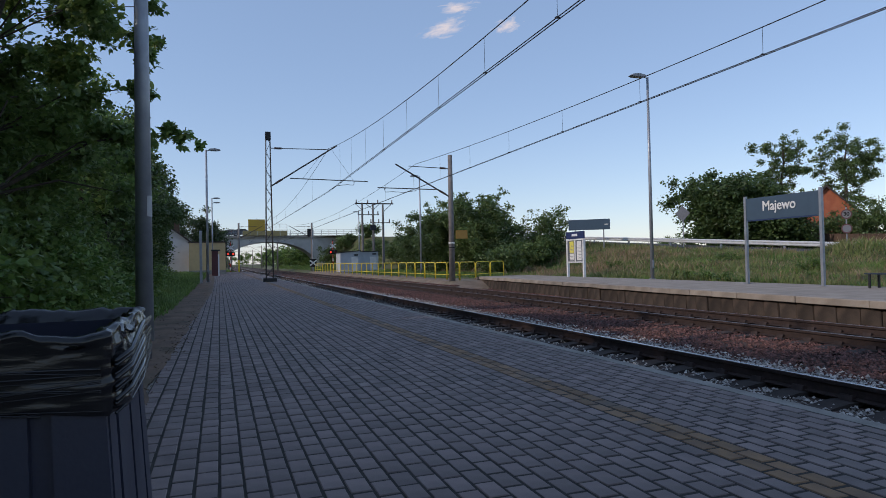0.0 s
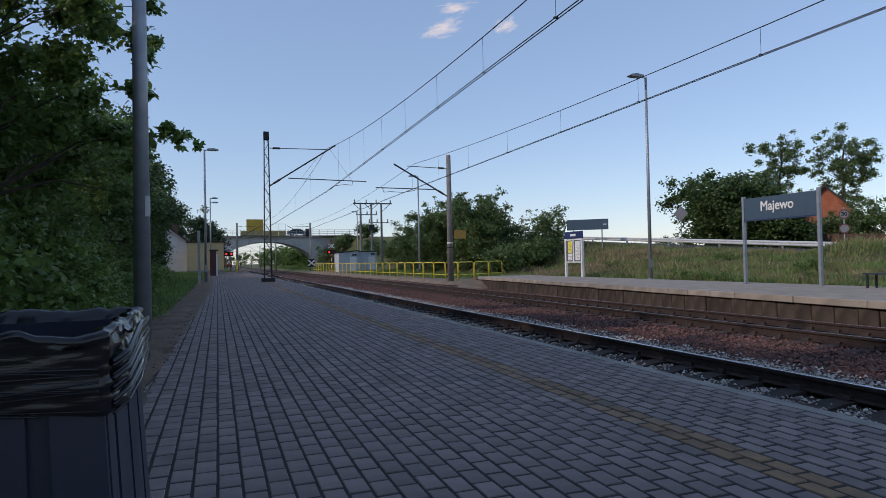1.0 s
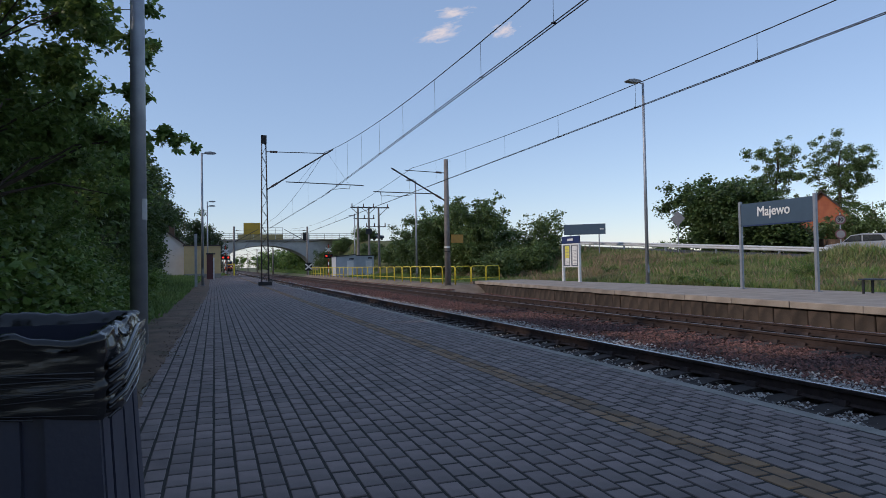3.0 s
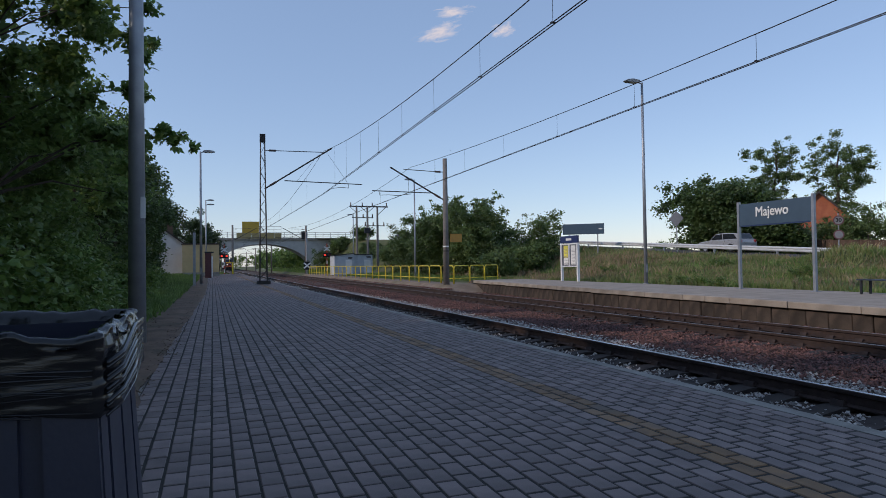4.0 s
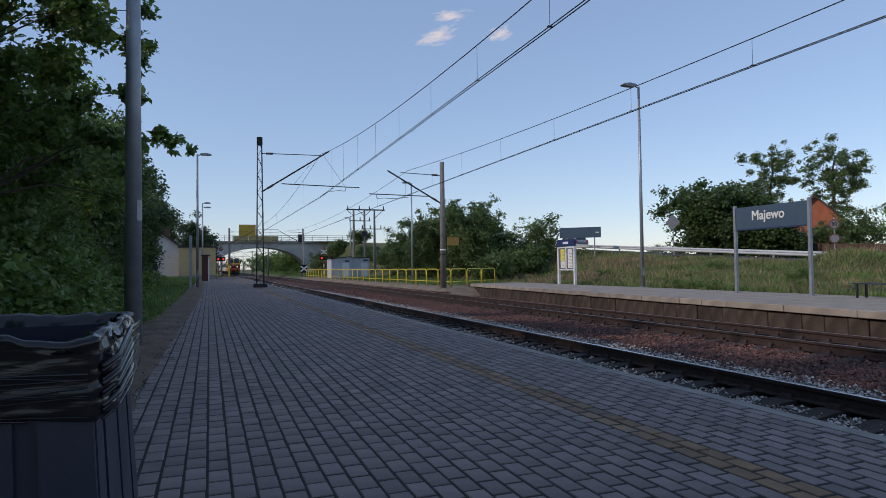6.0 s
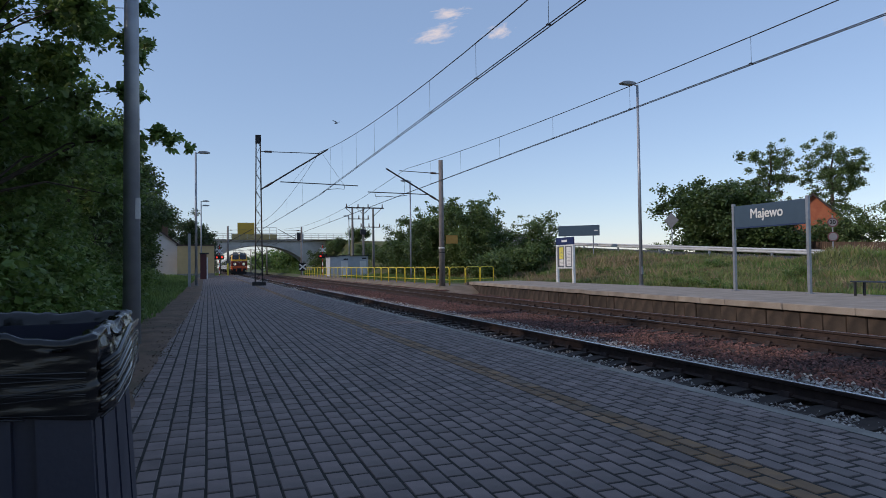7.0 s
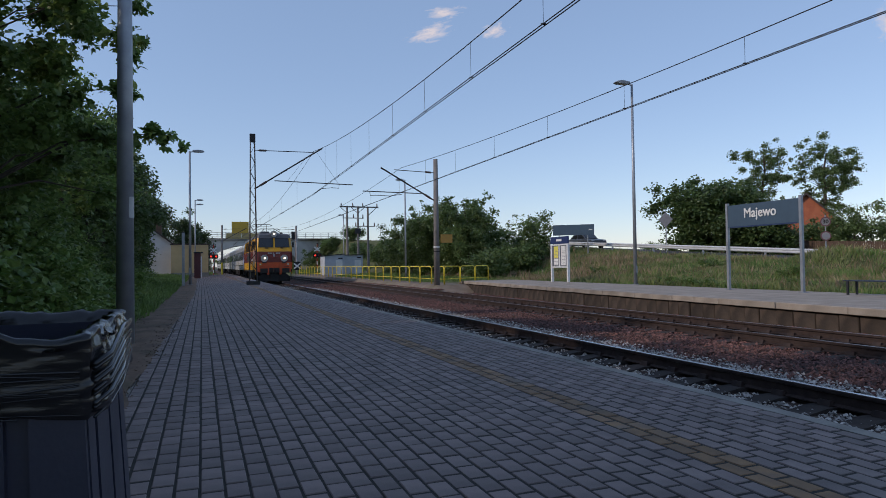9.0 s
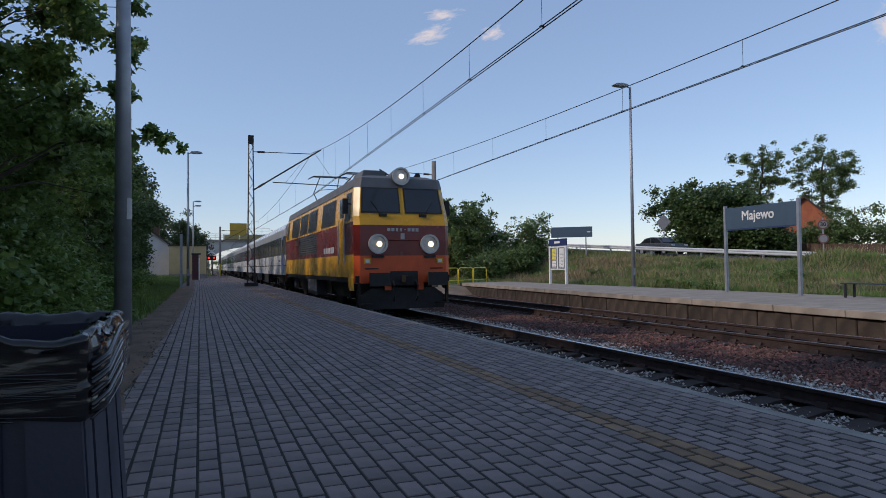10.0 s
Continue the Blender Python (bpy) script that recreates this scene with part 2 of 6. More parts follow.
def path_tube(points, r, n=8, bm=None):
    bm = bm or bmesh.new()
    pts = [Vector(p) for p in points]
    rings = []
    for i, p in enumerate(pts):
        d = (pts[min(i + 1, len(pts) - 1)] - pts[max(i - 1, 0)]).normalized()
        side = d.cross(Vector((0, 0, 1)))
        if side.length < 0.05:
            side = Vector((1, 0, 0)) if not rings else last
        side.normalize()
        last = side
        up = side.cross(d)
        rings.append([bm.verts.new(p + r * (math.cos(a) * side + math.sin(a) * up)) for a in (2 * math.pi * k / n for k in range(n))])
    for a, b in zip(rings, rings[1:]):
        for k in range(n):
            j = (k + 1) % n
            bm.faces.new((a[k], a[j], b[j], b[k]))
    bm.faces.new(rings[0][::-1])
    bm.faces.new(rings[-1])
    bmesh.ops.recalc_face_normals(bm, faces=bm.faces)
    return bm


def prism(outline, axis, a, b, bm=None):
    """Extrude a closed outline of pairs along an axis ("x", "y" or "z") from a to b."""
    bm = bm or bmesh.new()
    place = {"x": lambda u, v, w: (w, u, v), "y": lambda u, v, w: (u, w, v), "z": lambda u, v, w: (u, v, w)}[axis]
    r0 = [bm.verts.new(place(u, v, a)) for u, v in outline]
    r1 = [bm.verts.new(place(u, v, b)) for u, v in outline]
    k = len(outline)
    for i in range(k):
        j = (i + 1) % k
        bm.faces.new((r0[i], r0[j], r1[j], r1[i]))
    bm.faces.new(r0[::-1])
    bm.faces.new(r1)
    bmesh.ops.recalc_face_normals(bm, faces=bm.faces)
    return bm


def mesh_from(name, verts, faces, material, parent=None, label=""):
    """A mesh object from numpy arrays of points and of equally long faces."""
    me = bpy.data.meshes.new(name)
    verts, faces = np.asarray(verts, np.float32), np.asarray(faces, np.int32)
    k = faces.shape[1]
    me.vertices.add(len(verts))
    me.vertices.foreach_set("co", verts.ravel())
    me.loops.add(faces.size)
    me.loops.foreach_set("vertex_index", faces.ravel())
    me.polygons.add(len(faces))
    me.polygons.foreach_set("loop_start", np.arange(0, faces.size, k, dtype=np.int32))
    me.polygons.foreach_set("loop_total", np.full(len(faces), k, np.int32))
    me.polygons.foreach_set("use_smooth", np.zeros(len(faces), bool))
    me.update(calc_edges=True)
    me.materials.append(M[material])
    ob = new(name, me)
    if parent:
        ob.parent = parent
    return tagged(ob, label)


def leaves(rng, clumps, per, size, droop=0.35, lobes=1):
    """Folded leaves scattered in clumps of (x, y, z, radius): points and quads. lobes: 1, or 3 for a maple leaf."""
    c = np.asarray(clumps, float)
    c = np.repeat(c, np.maximum(8, per * (c[:, 3] / np.median(c[:, 3])) ** 2).astype(int), axis=0)
    k = len(c)
    d = rng.normal(size=(k, 3))
    d /= np.linalg.norm(d, axis=1)[:, None]
    p = c[:, :3] + d * (c[:, 3] * np.minimum(rng.uniform(0.85, 1.12, k), np.abs(rng.normal(0, 0.62, k)) + 0.12))[:, None] * np.array([1, 1, 0.8])
    a = rng.normal(size=(k, 3))
    a[:, 2] = a[:, 2] * 0.5 - droop
    a /= np.linalg.norm(a, axis=1)[:, None]
    b = np.cross(a, rng.normal(size=(k, 3)) + np.array([0, 0, 1.2]))
    b /= np.linalg.norm(b, axis=1)[:, None] + 1e-6
    nrm = np.cross(a, b)
    s = (size * rng.uniform(0.6, 1.25, k))[:, None]
    if lobes == 1:
        v = np.stack([p, p + a * s * 0.5 + b * s * 0.38 + nrm * s * 0.1, p + a * s, p + a * s * 0.5 - b * s * 0.38 + nrm * s * 0.1], 1)
        return v.reshape(-1, 3), np.arange(4 * k).reshape(-1, 4)
    parts = []
    for turn, ln, wd, lift in ((0.0, 1.0, 0.26, 0.06), (0.85, 0.78, 0.24, 0.16), (-0.85, 0.78, 0.24, 0.16)):
        u = a * math.cos(turn) + b * math.sin(turn)
        w = b * math.cos(turn) - a * math.sin(turn)
        parts.append(np.stack([p, p + u * s * ln * 0.55 + w * s * wd + nrm * s * lift * 0.6, p + u * s * ln + nrm * s * lift, p + u * s * ln * 0.55 - w * s * wd + nrm * s * lift * 0.6], 1))
    v = np.stack(parts, 1).reshape(-1, 3)
    return v, np.arange(12 * k).reshape(-1, 4)


def crown_clumps(rng, centre, radii, count, clump, fill=0.5, low=-1.0):
    out = []
    while len(out) < count:
        d = rng.normal(size=3)
        d /= np.linalg.norm(d)
        if d[2] < low:
            continue
        r = rng.uniform(fill, 1.05) if rng.random() < 0.8 else rng.uniform(0.1, fill)
        wob = 1 + 0.22 * math.sin(3.1 * d[0] * 2 + centre[1]) + 0.15 * math.sin(5 * d[2] + centre[0] * 3)
        q = np.asarray(centre) + d * r * wob * np.asarray(radii)
        out.append((*q, clump * rng.uniform(0.55, 1.3)))
    return out


def tree(name, base, height, centre, radii, label, leaf="leaf_mid", count=60, clump=0.7, per=90, size=0.12, seed=0, trunk=0.14,
         fill=0.5, low=-1.0, extra=(), category="tree", group="", lobes=1):
    """A tapered trunk, limbs to the clumps and a crown of small leaves. centre: crown's centre above the base."""
    rng = np.random.default_rng(seed)
    ob = thing(name, base, label, category, group)
    cl = crown_clumps(rng, centre, radii, count, clump, fill, low) + [tuple(e) for e in extra]
    bm = bmesh.new()
    knots, p = [], Vector((0, 0, -0.3))
    top = Vector((centre[0] * 0.8, centre[1] * 0.8, height * 0.82))
    for i in range(7):
        f = i / 6
        knots.append((Vector((0, 0, -0.3)).lerp(top, f) + Vector(rng.normal(size=3) * 0.12 * f), trunk * (1 - 0.8 * f)))
    for (a, ra), (b, rb) in zip(knots, knots[1:]):
        tube(a, b, ra * 1.02, rb, 8, bm)
    part("trunk", bm, "bark", ob)
    bm = bmesh.new()
    for c in cl[:: max(1, len(cl) // 20)]:
        c = Vector(c[:3])
        k = min(range(1, 7), key=lambda i: abs(knots[i][0].z - (c.z - 0.35 * (c.xy - knots[i][0].xy).length)))
        a, r = knots[k]
        mid = a.lerp(c, 0.5) + Vector((0, 0, 0.12 * (c - a).length))
        tube(a, mid, r * 0.3, r * 0.18, 5, bm)
        tube(mid, c, r * 0.18, 0.006, 5, bm)
    part("branching", bm, "bark", ob)
    v, f = leaves(rng, cl, per, size, lobes=lobes)
    mesh_from("crown", v, f, leaf, ob)
    return ob


# ---- ground: one sheet with the road embankment ----
RAIL = -0.39                    # top of the rails
ROAD = [(37.0, -400.0), (37.0, 85.0), (35.5, 104.0), (30.5, 120.0), (24.0, 131.0), (19.5, 134.5), (-8.0, 134.5), (-300.0, 134.5)]


def road_z(y):
    return np.maximum(0.2, 0.82 + 0.0535 * (np.asarray(y, float) - 26.0))


def ground_z(x, y):
    x, y = np.asarray(x, float), np.asarray(y, float)
    z = np.full(x.shape, -0.78)
    left = np.clip((-0.5 - x) / 0.3, 0, 1)
    z = z + left * (0.74 + 0.05 * np.clip(-0.8 - x, 0, 30))
    right = np.clip((x - np.where(y > 34, 13.6, 17.2)) / 1.0, 0, 1)
    z = z + right * np.where(y > 34, 0.52, 0.66)
    base = z
    best, level = np.full(x.shape, 1e9), np.zeros(x.shape)
    for (ax, ay), (bx, by) in zip(ROAD, ROAD[1:]):
        t = np.clip(((x - ax) * (bx - ax) + (y - ay) * (by - ay)) / ((bx - ax) ** 2 + (by - ay) ** 2), 0, 1)
        d = np.hypot(x - ax - t * (bx - ax), y - ay - t * (by - ay))
        h = road_z(np.minimum(ay + t * (by - ay), 134.0))
        level = np.where(d < best, h, level)
        best = np.minimum(best, d)
    wide = np.where((x > 37) & (y < 100), 22.0, np.where(y < 95, 11.5, 7.0))
    f = np.clip(1 - (best - 4.2) / wide, 0, 1)
    f = f * f * (3 - 2 * f)
    f = f * np.clip(np.maximum((x - 19.6) / 6.0, (-3.0 - x) / 5.0), 0, 1)
    # low grassy bank that hides the crash barrier farther along
    bank = 0.8 * np.clip((27.5 - y) / 3.5, 0, 1) * np.exp(-((x - 31.2) / 1.2) ** 2)
    return base + np.maximum(level - 0.06 - base, 0) * f + bank


def build_ground():
    xs = np.concatenate([[-2500, -900, -350, -150, -80], np.arange(-50, -2.4, 2.0), [-2.5, -2.3, -1.5, -0.9, -0.62, -0.5, 0, 3.6, 6, 9, 12, 13.4, 14, 15, 17, 19.4, 19.6],
                         np.arange(21, 62, 1.0), [66, 72, 80, 100, 150, 350, 900, 2500]])
    ys = np.concatenate([[-2500, -900, -300, -120, -60, -30], np.arange(-14, 80, 2.0), np.arange(80, 150, 1.5), [155, 170, 200, 300, 600, 1200, 2500]])
    gx, gy = np.meshgrid(xs, ys, indexing="ij")
    gz = ground_z(gx, gy)
    near = (np.abs(gx) < 60) & (np.abs(gy) < 150) & ((gx > 20) | (gx < -2))
    gz = gz + near * (np.random.default_rng(3).random(gx.shape) - 0.5) * 0.12
    v = np.stack([gx, gy, gz], -1).reshape(-1, 3)
    n = len(ys)
    i, j = np.meshgrid(np.arange(len(xs) - 1), np.arange(n - 1), indexing="ij")
    a = (i * n + j).ravel()
    f = np.stack([a, a + n, a + n + 1, a + 1], 1)
    ob = mesh_from("ground", v, f, "ground")
    for q in ob.data.polygons:
        q.use_smooth = True
    tagged(ob, "grassy ground with a road embankment beside the railway", "ground", kind="structure")


build_ground()
tagged(part("dirt_strip", box(-1.75, -0.6, -8, 92, -0.4, -0.012), "soil"), "bare brown dirt strip along the platform edge", "ground", kind="structure")

# ---- near platform ----
PX0, PX1 = -0.56, 3.72
platform = tagged(new("platform_near"), "grey block-paved railway platform with a worn yellow line", "platform", kind="structure")
part("slab", box(PX0, PX1 - 0.125, -8, 90, -0.75, -0.0032), "joint", platform)
part("edge_beam", box(PX1 - 0.115, PX1, -8, 90, -0.8, 0.0), "concrete", platform, "concrete platform edge beam")
part("kerb", box(PX0 - 0.07, PX0 - 0.004, -8, 90, -0.3, -0.02), "concrete", platform)


def add_boxes(name, spots, sx, sy, top, chamfer, material, parent, jitter=0.0, seed=1):
    """Chamfered flat blocks joined into one mesh; spots: centres."""
    rng = np.random.default_rng(seed)
    c = np.asarray(spots, float)
    k = len(c)
    t = top + (rng.random(k) - 0.5) * jitter
    sg = np.array([(-1, -1), (1, -1), (1, 1), (-1, 1)], float)
    hi = np.stack([c[:, None, 0] + sg[:, 0] * (sx / 2 - chamfer), c[:, None, 1] + sg[:, 1] * (sy / 2 - chamfer), np.repeat(t[:, None], 4, 1)], -1)
    hi[:, :, 2] += (rng.random((k, 4)) - 0.5) * jitter * 0.5
    mid = np.stack([c[:, None, 0] + sg[:, 0] * sx / 2, c[:, None, 1] + sg[:, 1] * sy / 2, np.repeat(t[:, None] - chamfer, 4, 1)], -1)
    v = np.concatenate([hi, mid], 1).reshape(-1, 3)
    q = [(0, 1, 2, 3)] + [(4 + i, 4 + (i + 1) % 4, (i + 1) % 4, i) for i in range(4)]
    f = (np.arange(k)[:, None, None] * 8 + np.array(q)[None]).reshape(-1, 4)
    return mesh_from(name, v, f, material, parent)


ROWS_X = [PX0 + 0.055 + 0.1095 * i for i in range(38)]
grey, worn, near_grey = [], [], []
for i, x in enumerate(ROWS_X):
    for j in range(int(97.5 / 0.188)):
        y = -7.8 + (j + (0.0, 0.5, 0.07, 0.44, 0.96, 0.55)[i % 6]) * 0.188
        if 27 <= i <= 28:
            worn.append((x, y))
        elif 2.3 < y < 4.7 and 3 <= i <= 24:
            near_grey.append((x, y))
        else:
            grey.append((x, y))
tagged(add_boxes("paving_blocks", grey, 0.0985, 0.172, 0.0, 0.006, "paver", platform, 0.004, 1), "rows of grey concrete paving blocks", kind="stuff")
tagged(add_boxes("yellow_paving_blocks", worn, 0.0985, 0.172, 0.0, 0.006, "paver_yellow", platform, 0.004, 2), "worn yellow warning line of paving blocks", kind="stuff")

# soil and leaf mould crept over the paving's edge
def soil_edge(y):
    f = min(1.0, max(0.0, (y - 7.0) / 18.0))
    return -0.56 + 0.3 * f - 0.12 * min(1.0, max(0.0, (y - 36.0) / 20.0))


def build_soil_spill():
    ys = np.arange(2.0, 90.0, 0.12)
    v, f = [], []
    for i, y in enumerate(ys):
        e = soil_edge(y) + 0.07 * noise.noise(Vector((y * 0.9, 3.1, 0))) + 0.035 * noise.noise(Vector((y * 4.0, 7.7, 0)))
        hump = 0.012 * noise.noise(Vector((y * 1.3, 1.0, 0)))
        v += [(-1.2, y, 0.004 + hump), (-0.72, y, 0.02 + hump), (e - 0.08, y, 0.012), (e, y, 0.001)]
        if i:
            for k in range(3):
                a = 4 * i + k
                f.append((a - 4, a - 3, a + 1, a))
    tagged(mesh_from("soil_spill", v, f, "soil"), "brown soil crept over the edge of the paving", "ground", kind="structure")


build_soil_spill()

# ---- tracks ----
TRACKS = (5.66, 10.82)
tagged(part("ballast_bed", prism([(3.72, -0.8), (3.72, -0.6), (4.4, -0.61), (6.4, -0.62), (6.5, -0.57), (7.0, -0.57), (8.3, -0.6), (9.5, -0.6), (9.8, -0.64), (12.3, -0.64), (13.7, -0.72), (13.7, -0.9), (3.72, -0.9)], "y", -60, 420), "ballast"),
       "bed of rust-brown railway ballast under two tracks", "ballast", kind="structure")


def build_track(xc, label):
    tr = thing("railway_track", (xc, 0, RAIL), label, "railway track", "tracks")
    prof = [(-0.075, -0.172), (0.075, -0.172), (0.075, -0.16), (0.012, -0.145), (0.01, -0.05), (0.035, -0.04), (0.036, -0.006), (0.03, 0.0),
            (-0.03, 0.0), (-0.036, -0.006), (-0.035, -0.04), (-0.01, -0.05), (-0.012, -0.145), (-0.075, -0.16)]
    for sx in (-0.753, 0.753):
        rl = part("rail", prism([(sx + u, v) for u, v in prof], "y", -60, 420), "rail", tr, "rust-brown steel rail")
        part("rail_head", box(sx - 0.029, sx + 0.029, -60, 420, 0.0, 0.003), "railtop" if xc < 8 else "railworn", rl)
    bm = prism([(-1.3, -0.36), (1.3, -0.36), (1.3, -0.19), (0.95, -0.175), (0.55, -0.175), (0.3, -0.21), (-0.3, -0.21), (-0.55, -0.175), (-0.95, -0.175), (-1.3, -0.19)], "y", -0.13, 0.13)
    first = part("sleeper", bm, "sleeper", tr)
    clip = part("rail_clip", prism([(-0.045, -0.18), (0.045, -0.18), (0.03, -0.12), (-0.02, -0.11)], "y", -0.075, 0.075), "rail", first)
    spots = (-0.82, -0.685, 0.685, 0.82)
    clip.location.x = spots[0]
    for a in spots[1:]:
        c = new("rail_clip", clip.data)
        c.parent, c.location.x = first, a
    for j in range(1, 245):
        s = new("sleeper", first.data)
        s.parent, s.location = tr, (0, -4 + 0.6 * j, 0)
        if 10 < j < 60:
            for a in spots[2:] if xc < 8 else spots:
                c = new("rail_clip", clip.data)
                c.parent, c.location.x = s, a
    first.location = (0, -4, 0)
    return tr


build_track(TRACKS[0], "straight railway track with polished rail heads beside the platform")
build_track(TRACKS[1], "rust-brown railway track in front of the opposite platform")


def stones(name, areas, size, material, label, seed):
    """Angular stones scattered over areas of (x0, x1, y0, y1, count, z)."""
    rng = np.random.default_rng(seed)
    V, Fc, base = [], [], 0
    octa = np.array([(1, 0, 0), (0, 1, 0), (-1, 0, 0), (0, -1, 0), (0, 0, 1)], float)
    fo = np.array([(0, 1, 4), (1, 2, 4), (2, 3, 4), (3, 0, 4)])
    for x0, x1, y0, y1, k, z in areas:
        c = np.stack([rng.uniform(x0, x1, k), y0 + (y1 - y0) * rng.random(k) ** 1.7, z + rng.uniform(-0.02, 0.02, k)], 1)
        s = size * rng.uniform(0.5, 1.3, (k, 1, 3)) * np.array([1, 1, 0.8])
        v = octa[None] * s * rng.uniform(0.7, 1.25, (k, 5, 1))
        a = rng.uniform(0, 6.28, k)
        ca, sa = np.cos(a)[:, None], np.sin(a)[:, None]
        tilt = rng.normal(0, 0.35, (k, 1))
        vz = v[:, :, 2] + v[:, :, 0] * tilt
        v = np.stack([v[:, :, 0] * ca - v[:, :, 1] * sa, v[:, :, 0] * sa + v[:, :, 1] * ca, vz], -1) + c[:, None]
        V.append(v.reshape(-1, 3))
        Fc.append((np.arange(k)[:, None, None] * 5 + fo[None]).reshape(-1, 3) + base)
        base += 5 * k
    ob = mesh_from(name, np.concatenate(V), np.concatenate(Fc), material)
    return tagged(ob, label, "ballast", kind="stuff")


stones("ballast_stones", [(6.6, 9.4, 2, 45, 30000, -0.575), (9.4, 10.0, 2, 45, 8000, -0.595), (10.16, 11.46, 4, 45, 8000, -0.62), (11.67, 13.3, 4, 45, 8000, -0.6), (12.3, 13.0, 34, 75, 4000, -0.45), (13.3, 14.9, 12, 42, 6000, -0.69), (6.6, 12.5, 45, 110, 9000, -0.56)], 0.034,
       "stone_brown", "loose rust-brown ballast stones between the tracks", 4)
stones("ballast_stones", [(4.95, 6.35, 2, 45, 11000, -0.615), (6.9, 7.4, 2, 45, 6500, -0.55), (7.38, 7.7, 2, 45, 1000, -0.55), (4.2, 6.9, 45, 110, 3000, -0.56)], 0.028,
       "stone_white", "pale grey ballast stones around the rail", 5)

tagged(part("ballast_shoulder", box(13.65, 15.7, -20, 41, -0.95, -0.7), "ballast"), "dark ballast shoulder in front of the opposite platform", "ballast", kind="structure")

dirt = stones("leaf_litter", [(-1.75, -0.5, 2, 40, 7000, -0.004), (-0.72, -0.4, 8, 30, 500, 0.008)], 0.012, "litter", "dry leaves, crumbs of soil and small stones on the dirt strip", 9)
dirt["category"] = "litter"

# ---- opposite platform ----
FZ = -0.03


def far_edge(y):
    return 12.95 + 0.066 * (y - 5.0)


M["path"] = mat("trodden_gravel", (0.24, 0.185, 0.14), (0.13, 0.1, 0.075), 0.95, scale=1.5, fine=30, bump=0.5, stain=(0.1, 0.11, 0.05), stain_scale=0.6, stain_amount=0.6)
far = tagged(new("platform_far"), "pale concrete railway platform with a stained block face", "platform", kind="structure")
SKEW = math.atan(0.066)
outline = [(far_edge(-40) + 0.3, -40), (far_edge(36.3) + 0.3, 36.3), (18.6, 36.6), (18.9, -40)]
part("deck", prism(outline, "z", -0.9, FZ - 0.004), "concrete_pale", far, "worn pale concrete platform surface")
rng = np.random.default_rng(8)
copings = {}
for ln in (1.0, 1.6, 2.0):
    bm0 = box(-0.08, 0.42, -ln / 2 + 0.005, ln / 2 - 0.005, -0.17, 0.0)
    bmesh.ops.bevel(bm0, geom=bm0.edges[:], offset=0.014, segments=1, affect="EDGES")
    copings[ln] = bm0
y, made = -8.0, {}
while y < 35.6:
    ln = float(rng.choice([1.0, 1.0, 1.6, 2.0]))
    s = new("coping_slab", made[ln].data) if ln in made else part("coping_slab", copings[ln], "concrete_pale", far)
    made[ln] = s
    s.parent, s.location, s.rotation_euler = far, (far_edge(y + ln / 2) + rng.uniform(-0.012, 0.012), y + ln / 2, FZ + 0.004 + rng.uniform(-0.009, 0.009)), (0, 0, -SKEW + rng.normal(0, 0.004))
    y += ln
blocks = []
for w in (0.5, 0.56, 0.62):
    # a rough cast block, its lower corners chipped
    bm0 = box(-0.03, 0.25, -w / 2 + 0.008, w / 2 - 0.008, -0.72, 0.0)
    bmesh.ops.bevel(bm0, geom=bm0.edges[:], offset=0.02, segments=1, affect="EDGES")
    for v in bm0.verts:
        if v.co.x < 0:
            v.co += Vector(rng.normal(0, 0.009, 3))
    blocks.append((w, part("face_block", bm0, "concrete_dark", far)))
y = -8.0
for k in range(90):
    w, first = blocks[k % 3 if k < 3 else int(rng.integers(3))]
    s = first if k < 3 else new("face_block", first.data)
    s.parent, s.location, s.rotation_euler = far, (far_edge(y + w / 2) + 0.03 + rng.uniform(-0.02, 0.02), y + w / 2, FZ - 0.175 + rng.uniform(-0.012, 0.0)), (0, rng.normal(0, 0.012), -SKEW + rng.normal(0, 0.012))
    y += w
    if y > 36.2:
        break
ramp = [(36.3, FZ - 0.004), (36.3, -0.9), (42.0, -0.9), (42.0, -0.5), (38.2, -0.33), (36.9, -0.3), (36.85, FZ - 0.16)]
part("end_ramp", prism(ramp, "x", far_edge(36.3) + 0.05, 18.6), "path", far, "worn concrete step and ramp at the platform's end")

def railing_path():
    """Trodden gravel path between the railing and the far track."""
    v, f = [], []
    for i, y in enumerate(np.arange(33.6, 95.0, 0.8)):
        l, r = 12.95 - 0.006 * (y - 40) + 0.2 * noise.noise(Vector((y * 0.5, 0, 0))), 15.2 + 0.4 * noise.noise(Vector((y * 0.4, 5, 0)))
        z = -0.24 - 0.55 * max(0.0, min(1.0, (35.2 - y) / 1.6))
        v += [(l - 0.75, y, -0.68), (l + 0.1, y, z), (r, y, z + 0.005), (r + 0.5, y, -0.3)]
        for k in range(3 if i else 0):
            a = 4 * i + k
            f.append((a - 4, a - 3, a + 1, a))
    tagged(mesh_from("gravel_path", v, f, "path"), "brown trodden gravel path beside the yellow railing", "path", kind="structure")


railing_path()

